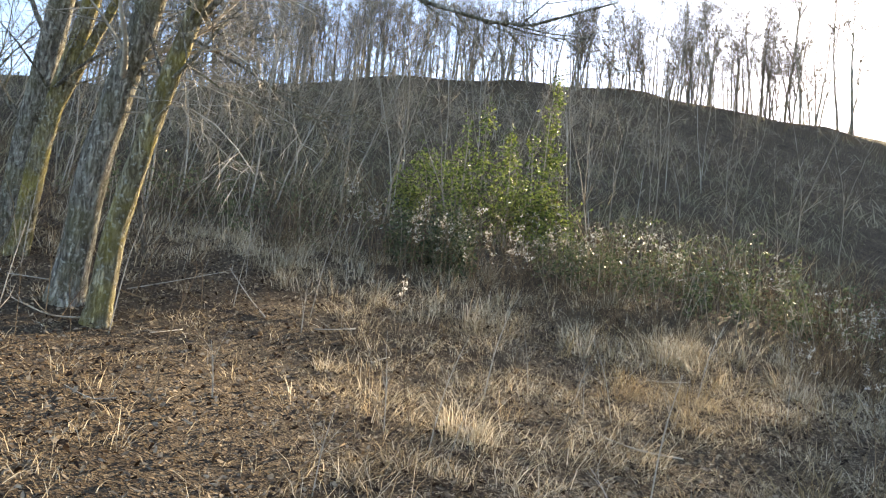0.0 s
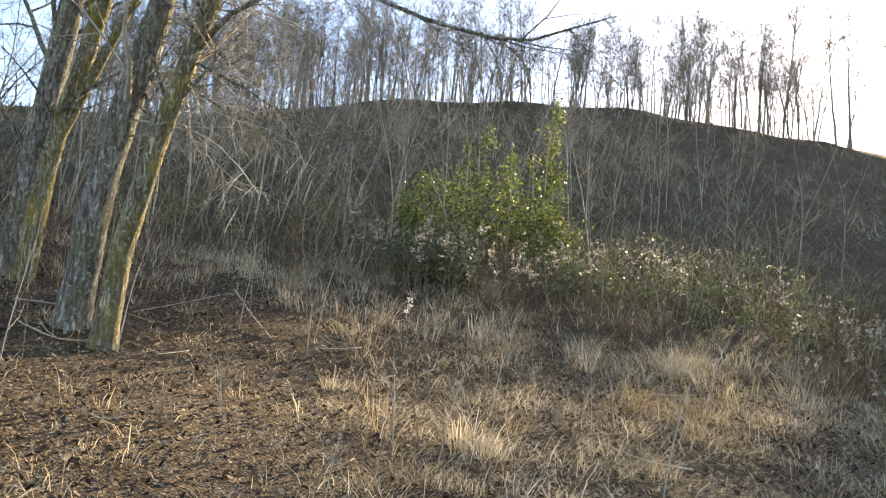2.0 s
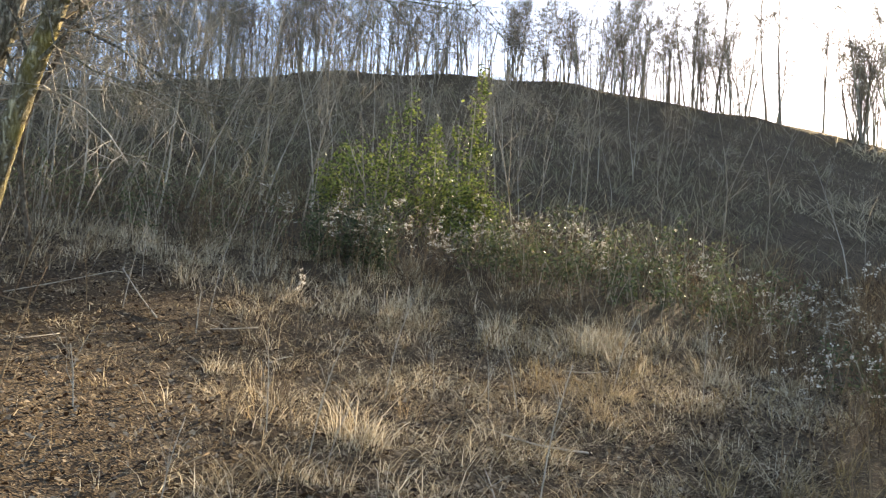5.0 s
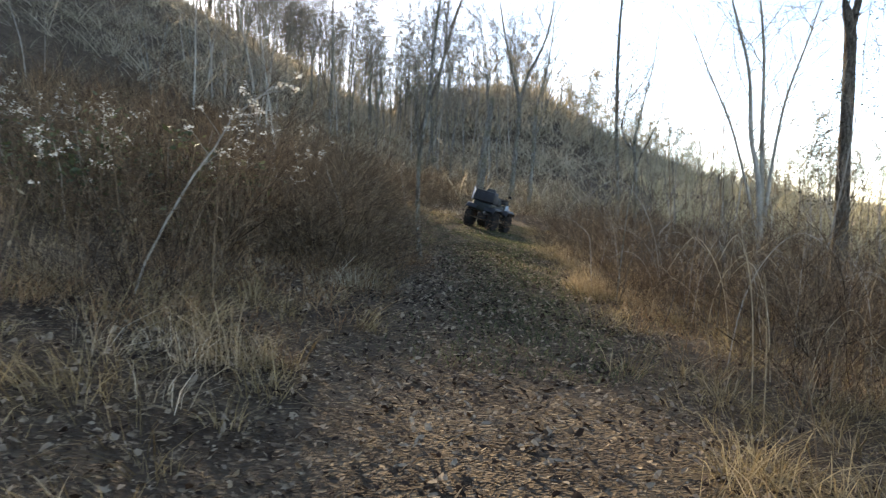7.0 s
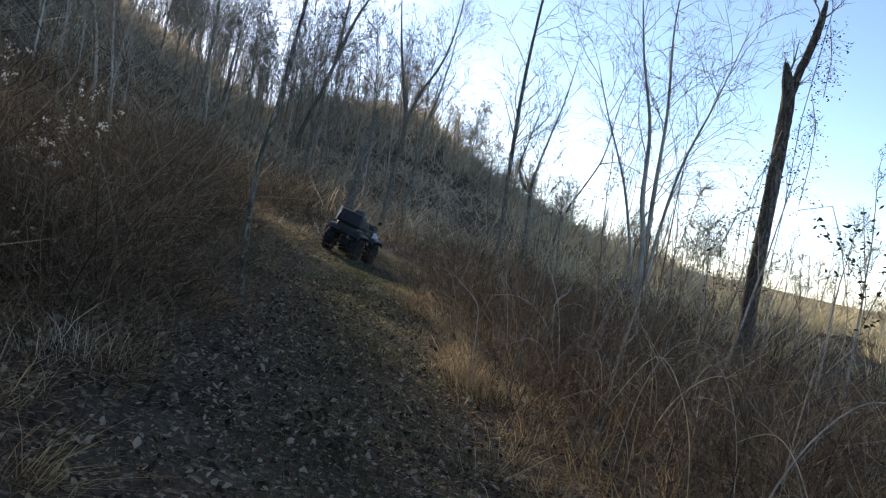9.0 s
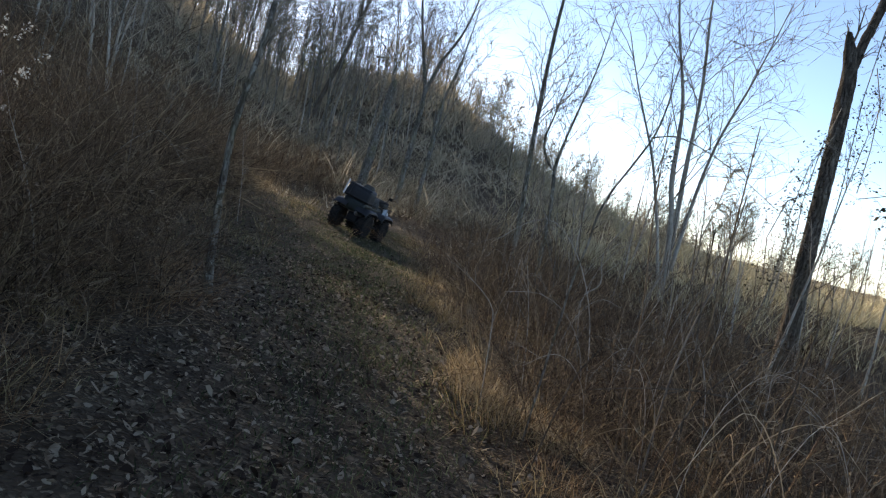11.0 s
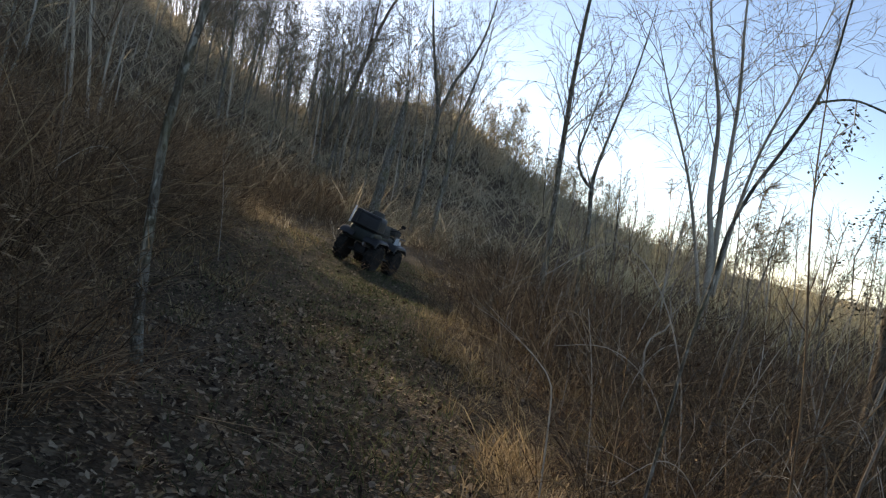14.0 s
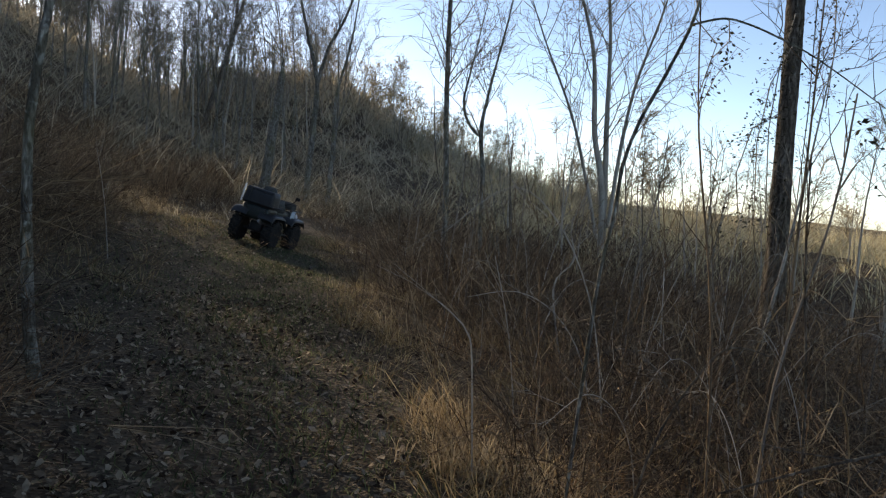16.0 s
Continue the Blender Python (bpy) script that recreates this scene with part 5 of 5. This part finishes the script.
rng = random.Random(97)
for k in range(210):
    y = rng.uniform(13.6, 24)
    x = float(trail_x(y)) + (rng.uniform(1.9, 6.5) if k < 82 else -rng.uniform(2.4, 6.0))
    h, ln, a = rng.uniform(0.7, 1.9), rng.uniform(0.5, 1.6), rng.uniform(0, 6.3)
    if k >= 104:  # low and near, at the valley edge of the trail
        x, y, h, ln = rng.uniform(1.3, 4.2), rng.uniform(7.4, 13.0), rng.uniform(0.5, 1.3), rng.uniform(0.4, 1.0)
        if k >= 150:
            x, y = rng.uniform(1.6, 5.2), rng.uniform(12.2, 16.5)
    cx, cy, z = math.cos(a) * ln, math.sin(a) * ln, z_at(x, y)
    stick("arching_cane", "long dry cane arching over the brush", [(x, y, z - 0.05), (x + cx * 0.12, y + cy * 0.12, z + h * 0.5), (x + cx * 0.35, y + cy * 0.35, z + h * 0.85), (x + cx * 0.65, y + cy * 0.65, z + h), (x + cx, y + cy, z + h * rng.uniform(0.6, 0.95))], rng.uniform(0.0035, 0.0075) * (0.75 if k >= 104 else 1), (M_STRAW_CANE, M_STRAW if 104 <= k < 150 else M_DEAD, M_PALE, M_CANE)[k % 4], 1100 + k, 6)
for k in range(65):  # upright stems that stand above the brush
    y = rng.uniform(13.5, 27)
    x = float(trail_x(y)) + rng.uniform(2.0, 7.5) if k < 46 else float(trail_x(y)) - rng.uniform(2.6, 7)
    h, a = rng.uniform(1.3, 3.0), rng.uniform(0, 6.3)
    q, z = rng.uniform(0.1, 0.45), z_at(x, y)
    stick("upright_stem", "thin bare upright stem standing above the brush", [(x, y, z - 0.05), (x + math.cos(a) * q * 0.2, y + math.sin(a) * q * 0.2, z + h * 0.4), (x + math.cos(a) * q * 0.8, y + math.sin(a) * q * 0.8, z + h * 0.75), (x + math.cos(a) * q, y + math.sin(a) * q, z + h)], rng.uniform(0.005, 0.011), (M_DEAD, M_CANE, M_CREST)[k % 3], 1300 + k, 9)
for pts, r, mat in (
    ([(2.6, 12.6, z_at(2.6, 12.6)), (2.3, 12.5, 0.5), (1.9, 12.4, 0.62), (1.5, 12.3, 0.6), (1.1, 12.25, 0.52)], 0.008, M_DEAD),
    ([(1.45, 12.2, z_at(1.45, 12.2)), (1.75, 12.4, 0.45), (2.1, 12.6, 0.8), (2.5, 12.9, 1.05)], 0.007, M_DEAD),
    ([(1.0, 12.9, z_at(1.0, 12.9)), (1.15, 12.9, 0.4), (1.35, 12.95, 0.72), (1.5, 13.0, 0.82), (1.7, 13.05, 0.78)], 0.006, M_DEAD),
    ([(1.95, 11.7, z_at(1.95, 11.7)), (1.98, 11.7, 0.6), (2.05, 11.72, 1.15), (2.04, 11.72, 1.2), (1.93, 11.72, 0.95)], 0.007, M_DEAD),
):
    stick("dark_cane", "dark thorny cane bending low over the brush", pts, r, mat, 1500 + len(pts), 3)


# ---- grass, leaves and far brush: what nobody could count ----
def scatter(name, label, category, mat, verts, faces):
    me = bpy.data.meshes.new(name)
    v, f = np.concatenate(verts), np.concatenate(faces)
    me.vertices.add(len(v))
    me.vertices.foreach_set("co", v.astype(np.float32).ravel())
    k = f.shape[1]
    me.loops.add(f.size)
    me.loops.foreach_set("vertex_index", f.astype(np.int32).ravel())
    me.polygons.add(len(f))
    me.polygons.foreach_set("loop_start", np.arange(0, f.size, k, dtype=np.int32))
    me.materials.append(mat)
    me.update(calc_edges=True)
    return tagged(new(name, me), label, category, kind="stuff")


def blades(foot, tall, lean, width, rs, bend=0.6, levels3=False, droop=0.17):
    """Tapered, bent grass blades: foot (n, 3), tall (n), lean (n, 2): sideways reach at the tip. Four points up each side."""
    n = len(foot)
    w = rs.uniform(0, 2 * np.pi, n)
    across = np.stack([np.cos(w), np.sin(w), 0 * w], 1) * width[:, None]
    levels = []
    for t, k in ((0, 1.0), (0.55, 0.8), (1.0, 0.12)) if levels3 else ((0, 1.0), (0.45, 0.85), (0.8, 0.55), (1.0, 0.12)):
        c = foot.copy()
        c[:, :2] += lean * t ** (1 + bend)
        c[:, 2] += tall * (t - droop * t * t)
        levels += [c - across * k, c + across * k]
    v = np.stack(levels, 1).reshape(-1, 3)
    q = np.array([[0, 1, 3, 2], [2, 3, 5, 4], [4, 5, 7, 6]])[: 2 if levels3 else 3]
    f = (np.arange(n)[:, None, None] * (6 if levels3 else 8) + q[None]).reshape(-1, 4)
    return v, f


def gather(chunks):
    vs, fs, base = [], [], 0
    for v, f in chunks:
        vs.append(v)
        fs.append(f + base)
        base += len(v)
    return vs, fs


def tuft_field(rs, centres, per, tall, radius, reach, width, coarse=False):
    """Blades of many tufts at once; centres (n, 2), tall and radius per tuft."""
    n = len(centres)
    c = np.repeat(centres, per, 0)
    th, rr = np.repeat(tall, per), np.repeat(radius, per)
    w, r = rs.uniform(0, 2 * np.pi, n * per), np.sqrt(rs.uniform(0, 1, n * per)) * rr
    out = np.stack([np.cos(w), np.sin(w)], 1)
    xy = c + out * r[:, None]
    foot = np.column_stack([xy, height(xy[:, 0], xy[:, 1]) - 0.02])
    h = th * rs.uniform(0.45, 1.1, n * per)
    sway = np.repeat(rs.normal(0, 0.3, (n, 2)), per, 0)
    lean = (out * rs.uniform(0.1, 0.9, (n * per, 1)) + rs.normal(0, 0.35, (n * per, 2)) + sway) * h[:, None] * reach
    flat = rs.uniform(0, 1, n * per)
    lean *= np.where(flat < 0.45, rs.uniform(1.4, 2.6, n * per), 1.0)[:, None]
    h = np.where(flat < 0.45, h * 0.3, h)
    return blades(foot, h, lean, rs.uniform(0.5, 1.2, n * per) * width, rs, 0.7, coarse, rs.uniform(0.1, 0.62, n * per))


def polar(rs, n, a0, a1, d0, d1, power=1.0):
    w, d = np.radians(rs.uniform(a0, a1, n)), d0 + (d1 - d0) * rs.uniform(0, 1, n) ** power
    return np.stack([-d * np.sin(w), d * np.cos(w)], 1)


rs = np.random.RandomState(3)


def beside(rs, n, y0, y1, near, span, power=1.0):
    """Spots along the trail: near is the least distance from its centre (negative towards the hill)."""
    y = rs.uniform(y0, y1, n)
    off = rs.uniform(0, 1, n) ** power * span
    return np.stack([trail_x(y) + near + (off if near > 0 else -off), y], 1)


def tufts(rs, c, per, tall, radius, reach, width, coarse=False):
    n = len(c)
    return tuft_field(rs, c, per, rs.uniform(*tall, n) * rs.uniform(0.65, 1.05, n), rs.uniform(*radius, n), reach, width, coarse)


chunks = [
    tufts(rs, polar(rs, 420, 30, 68, 5.2, 17, 0.8), 54, (0.15, 0.5), (0.1, 0.4), 1.35, 0.0031, True),  # the grassy side of the clearing
    *[tufts(rs, np.array([x, y]) + rs.normal(0, r, (n, 2)), 60, tall, (0.08, 0.22), 0.8, 0.0034) for x, y, n, r, tall in (
        (-6.7, 4.2, 7, 0.2, (0.5, 0.8)), (-9.4, 4.0, 4, 0.15, (0.3, 0.45)), (-5.8, 3.4, 5, 0.2, (0.25, 0.4)), (-10.7, 10.9, 12, 0.5, (0.5, 0.8)), (-8.2, 4.2, 3, 0.2, (0.3, 0.4)), (-14.5, 4.6, 12, 0.8, (0.5, 0.8)), (-16.6, 5.6, 14, 0.9, (0.6, 0.9)), (-15.5, 12.0, 8, 0.8, (0.5, 0.8)), (-2.0, 11.4, 5, 0.3, (0.3, 0.5)), (-2.3, 7.2, 4, 0.25, (0.35, 0.55)))],
    tufts(rs, polar(rs, 190, 56, 95, 13.5, 19.0), 44, (0.35, 0.8), (0.1, 0.3), 0.8, 0.0045, True),  # in front of the brush
    tufts(rs, polar(rs, 130, 32, 62, 13.5, 19.5), 40, (0.5, 0.95), (0.1, 0.3), 0.7, 0.005, True),
    tufts(rs, polar(rs, 90, 62, 95, 5, 14), 22, (0.12, 0.4), (0.05, 0.2), 1.0, 0.0035),
    tufts(rs, polar(rs, 900, 32, 97, 4.8, 14, 0.8), 8, (0.08, 0.26), (0.1, 0.35), 1.2, 0.003, True),  # single blades out of the leaves
]
c = np.stack([rs.uniform(-7, 5, 240), rs.uniform(30, 62, 240)], 1)
c = c[np.abs(c[:, 0] - trail_x(c[:, 1])) > 1.0]
chunks.append(tufts(rs, c, 28, (0.3, 0.8), (0.15, 0.4), 0.7, 0.006, True))
scatter("dry_grass", "dry straw-coloured grass in bent tufts", "grass", M_STRAW, *gather(chunks))
scatter("tan_grass", "tan and olive dry grass along the trail", "grass", M_TAN, *gather([
    tufts(rs, beside(rs, 330, 3.5, 34, 1.1, 3.0, 1.5), 38, (0.25, 0.65), (0.07, 0.25), 0.9, 0.0036, True),
    tufts(rs, beside(rs, 330, 5.5, 34, -1.2, 4.0, 1.3), 34, (0.2, 0.55), (0.07, 0.25), 0.9, 0.0036, True),
    tufts(rs, beside(rs, 330, 8, 34, -3.5, 9.0), 26, (0.35, 0.85), (0.15, 0.4), 0.7, 0.0048, True),
    tufts(rs, beside(rs, 220, 7, 40, 2.4, 7.0), 26, (0.25, 0.65), (0.15, 0.4), 0.8, 0.0048, True),
    tufts(rs, np.stack([rs.uniform(-4.0, -1.3, 44), rs.uniform(5.0, 9.6, 44)], 1), 60, (0.2, 0.45), (0.08, 0.25), 1.2, 0.0034),
    tufts(rs, np.stack([rs.uniform(0.85, 2.8, 46), rs.uniform(4.3, 8.2, 46)], 1), 70, (0.25, 0.5), (0.1, 0.28), 1.2, 0.0036),
]))

chunks = [  # the rusty grass on the bank by the vehicle and in clumps at the trail's edge
    tufts(rs, np.stack([rs.uniform(-5.4, -3.9, 40), rs.uniform(28.0, 31.6, 40)], 1), 56, (0.5, 1.0), (0.1, 0.3), 0.6, 0.006, True),
    tufts(rs, np.stack([rs.uniform(-8.6, -6.4, 20), rs.uniform(6.9, 8.9, 20)], 1), 60, (0.3, 0.6), (0.1, 0.26), 1.0, 0.0034),
    tufts(rs, np.stack([rs.uniform(0.9, 3.2, 22), rs.uniform(5.0, 9.5, 22)], 1), 56, (0.25, 0.5), (0.1, 0.28), 1.0, 0.0034),
    tufts(rs, np.concatenate([np.array(c) + rs.normal(0, r, (6, 2)) for c, r in (((-4.3, 9.0), 0.25), ((-2.0, 7.6), 0.22), ((-1.6, 4.9), 0.16))]), 50, (0.3, 0.55), (0.08, 0.2), 0.7, 0.0034),
    tufts(rs, polar(rs, 14, 40, 66, 6.5, 14), 55, (0.3, 0.6), (0.08, 0.22), 0.9, 0.0034),
    tufts(rs, np.stack([rs.uniform(0.5, 0.95, 14), rs.uniform(14.4, 15.6, 14)], 1), 60, (0.3, 0.62), (0.08, 0.2), 0.8, 0.004),
    tufts(rs, np.stack([rs.uniform(0.7, 1.5, 11), rs.uniform(12.6, 15.2, 11)], 1), 60, (0.25, 0.5), (0.08, 0.22), 0.9, 0.004),
    tufts(rs, np.stack([rs.uniform(0.7, 2.2, 24), rs.uniform(19, 27, 24)], 1), 50, (0.3, 0.7), (0.08, 0.22), 0.8, 0.005, True),
]
scatter("rusty_grass", "rust-orange dry grass in scattered clumps", "grass", M_RUST, *gather(chunks))

scatter("russet_grass", "limp russet grass on the bank beside the trail", "grass", M_RUSSET, *gather([
    tufts(rs, np.stack([rs.uniform(-4.0, -1.75, 190), rs.uniform(7.6, 16.8, 190)], 1), 46, (0.2, 0.5), (0.1, 0.3), 1.1, 0.0032),
    tufts(rs, beside(rs, 170, 8.5, 22, 1.5, 3.8), 44, (0.2, 0.5), (0.1, 0.3), 1.1, 0.0032, True),
]))

y = np.concatenate([rs.uniform(8.5, 34, 20000), rs.uniform(17, 31, 7000)])  # short grass on the trail, and on its bank by the vehicle
n = len(y)
xy = np.stack([trail_x(y) + np.where(np.arange(n) < 20000, rs.normal(0.35, 0.6, n), rs.normal(-1.1, 0.8, n)), y], 1)
foot = np.column_stack([xy, height(xy[:, 0], xy[:, 1]) - 0.01])
h = rs.uniform(0.03, 0.11, n)
scatter("short_grass", "short worn green grass on the trail", "grass", M_GREEN, *gather([blades(foot, h, rs.normal(0, 0.5, (n, 2)) * h[:, None], rs.uniform(0.002, 0.005, n), rs, 0.6, True)]))


def leaves(rs, xy, size, lift):
    """Curled fallen leaves: a fan of six triangles about a raised midrib, broad and uneven in outline."""
    n = len(xy)
    z = height(xy[:, 0], xy[:, 1])
    w = rs.uniform(0, 2 * np.pi, n)
    ax = np.stack([np.cos(w), np.sin(w), rs.normal(0, 0.4, n)], 1) * size[:, None]
    bx = np.stack([-np.sin(w), np.cos(w), rs.normal(0, 0.5, n)], 1) * (size * rs.uniform(0.4, 0.7, n))[:, None]
    c = np.column_stack([xy, z + rs.uniform(0.004, lift, n)])
    up = np.zeros((n, 3))
    up[:, 2] = size * rs.uniform(-0.25, 0.55, n)
    k = rs.uniform(0.6, 1.15, (4, n, 1))
    v = np.stack([c - ax, c - ax * 0.45 + bx * k[0] * 0.8 + up, c + ax * 0.35 + bx * k[1] + up * 0.8, c + ax, c + ax * 0.3 - bx * k[2] + up, c - ax * 0.4 - bx * k[3] * 0.9 + up * 0.7, c], 1).reshape(-1, 3)
    t = np.array([[0, 6, 1], [1, 6, 2], [2, 6, 3], [3, 6, 4], [4, 6, 5], [5, 6, 0]])
    return v, (np.arange(n)[:, None, None] * 7 + t[None]).reshape(-1, 3)


chunks = []
xy = polar(rs, 23000, 30, 100, 4.3, 17, 0.8)
chunks.append(leaves(rs, xy, rs.uniform(0.015, 0.037, len(xy)), 0.06))
y = 3.5 + 30 * rs.uniform(0, 1, 14000) ** 1.1
xy = np.stack([trail_x(y) + rs.normal(-0.3, 1.6, len(y)), y], 1)
chunks.append(leaves(rs, xy, 0.01 + 0.026 * rs.uniform(0, 1, len(xy)) ** 2, 0.04))
y = rs.uniform(10.8, 20, 8500)
xy = np.stack([trail_x(y) + rs.normal(-0.2, 1.2, len(y)), y], 1)
chunks.append(leaves(rs, xy, 0.01 + 0.026 * rs.uniform(0, 1, len(xy)) ** 2, 0.04))
xy = np.stack([rs.uniform(-3.6, 1.3, 6500), rs.uniform(4.5, 11.5, 6500)], 1)
chunks.append(leaves(rs, xy, 0.01 + 0.024 * rs.uniform(0, 1, len(xy)) ** 2, 0.04))
scatter("leaf_litter", "curled brown fallen leaves covering the ground", "leaves", M_LEAF, *gather(chunks))


def twigs_field(rs, xy, tall, width, per, lean=0.35):
    """Thin upright strokes for far brush, one flat stalk each."""
    c = np.repeat(xy, per, 0) + rs.normal(0, 0.35, (len(xy) * per, 2))
    foot = np.column_stack([c, height(c[:, 0], c[:, 1]) - 0.05])
    h = np.repeat(tall, per) * rs.uniform(0.4, 1.1, len(c))
    return blades(foot, h, rs.normal(0, lean, (len(c), 2)) * h[:, None], rs.uniform(0.6, 1.4, len(c)) * width, rs, 0.2, True)


chunks = []
y = 6 + 190 * rs.uniform(0, 1, 4200) ** 1.4
xy = np.stack([trail_x(y) - rs.uniform(9, 62, len(y)), y], 1)
keep = (np.hypot(xy[:, 0], xy[:, 1]) > 21)
chunks.append(twigs_field(rs, xy[keep], rs.uniform(0.3, 1.5, keep.sum()), 0.016, 5, 0.75))
xy = polar(rs, 2600, 34, 97, 21, 62)
chunks.append(twigs_field(rs, xy, rs.uniform(0.3, 1.7, len(xy)), 0.014, 5, 0.75))
xy = np.stack([rs.uniform(-10, 4, 420), rs.uniform(42, 72, 420)], 1)
chunks.append(twigs_field(rs, xy, rs.uniform(0.5, 2.0, len(xy)), 0.014, 6, 0.5))
scatter("brush", "grey-brown leafless brush covering the slopes", "brush", M_HILL, *gather(chunks))
chunks = []
xy = np.concatenate([np.stack([rs.uniform(-50, 45, 5000), rs.uniform(80, 174, 5000)], 1)])
chunks.append(twigs_field(rs, xy, 0.5 + 2.4 * rs.uniform(0, 1, len(xy)) ** 2, 0.05, 5, 0.95))
xy = np.stack([rs.uniform(-32, 5, 2300), rs.uniform(44, 100, 2300)], 1)
chunks.append(twigs_field(rs, xy, 0.5 + 2.4 * rs.uniform(0, 1, len(xy)) ** 2, 0.024, 5, 0.95))
xy = np.stack([rs.uniform(-34, 32, 1500), rs.uniform(106, 172, 1500)], 1)  # tall brush along the back of the spur
chunks.append(twigs_field(rs, xy, rs.uniform(1.2, 4.2, len(xy)), 0.07, 6, 0.5))
# The pale brown holds haze and caught sunlight, beyond the brush's own colour.
scatter("far_brush", "leafless brush on the far hillside, its brown paled for haze and sunlight", "brush", M_FAR, *gather(chunks))
chunks = []
y = rs.uniform(45, 170, 2600)
xy = np.stack([trail_x(y) + 4 + rs.uniform(0, 1, len(y)) * (5 + y * 0.8), y], 1)
chunks.append(twigs_field(rs, xy, (0.5 + 2.2 * rs.uniform(0, 1, len(xy)) ** 2) * (0.7 + y / 110), 0.02, 5, 0.9))
xy = np.stack([rs.uniform(25, 260, 1800), rs.uniform(95, 330, 1800)], 1)
chunks.append(twigs_field(rs, xy, 1.2 + 4.5 * rs.uniform(0, 1, len(xy)) ** 2, 0.06, 5, 0.8))
# Its paleness stands for sun on the valley, against the shaded near brush.
scatter("valley_brush", "leafless brush in the valley, sunlight put into its pale colour", "brush", M_VALLEY, *gather(chunks))


def clumps(rs, c, per, tall, spread, width, lean=0.4):
    """Leafless shrubs seen far off: stalks fanning out of one foot."""
    n = len(c)
    out = rs.normal(0, 1, (n * per, 2))
    xy = np.repeat(c, per, 0) + out * np.repeat(tall, per)[:, None] * spread
    foot = np.column_stack([xy, height(xy[:, 0], xy[:, 1]) - 0.06])
    h = np.repeat(tall, per) * rs.uniform(0.45, 1.1, n * per)
    return blades(foot, h, (out * 0.35 + rs.normal(0, lean, (n * per, 2))) * h[:, None], rs.uniform(0.5, 1.4, n * per) * np.repeat(width, per), rs, 0.3, True)


y = 32 + 100 * rs.uniform(0, 1, 420)
c = np.stack([trail_x(y) + 7 + rs.uniform(0, 1, 420) * (4 + y * 0.75), y], 1)
# Same sun-lightened colour as the valley brush.
scatter("sun_paled_thicket", "leafless thicket in the valley, sunlight put into its pale brown", "brush", M_VALLEY, *gather([clumps(rs, c, 30, rs.uniform(0.8, 2.6, 420) * (0.75 + y / 120), 0.16, 0.006 + y * 0.00024)]))
y = 20 + 28 * rs.uniform(0, 1, 190)
c = np.stack([trail_x(y) + 3.0 + rs.uniform(0, 1, 190) ** 1.5 * (3 + y * 0.35), y], 1)
chunks = [clumps(rs, c, 34, rs.uniform(0.6, 1.8, 190), 0.16, 0.005 + y * 0.0002)]
y = 17 + 45 * rs.uniform(0, 1, 420)
c = np.stack([trail_x(y) - 3.2 - rs.uniform(0, 1, 420) * 14, y], 1)
c = c[np.abs(0.87 * (c[:, 0] + 2.0) + 0.49 * (c[:, 1] - 27.2)) > 1.4]
chunks.append(clumps(rs, c, 34, rs.uniform(0.9, 2.4, len(c)), 0.16, 0.004 + c[:, 1] * 0.0002))
scatter("thicket", "dark brown leafless thicket of thin stems", "brush", M_THICKET, *gather(chunks))
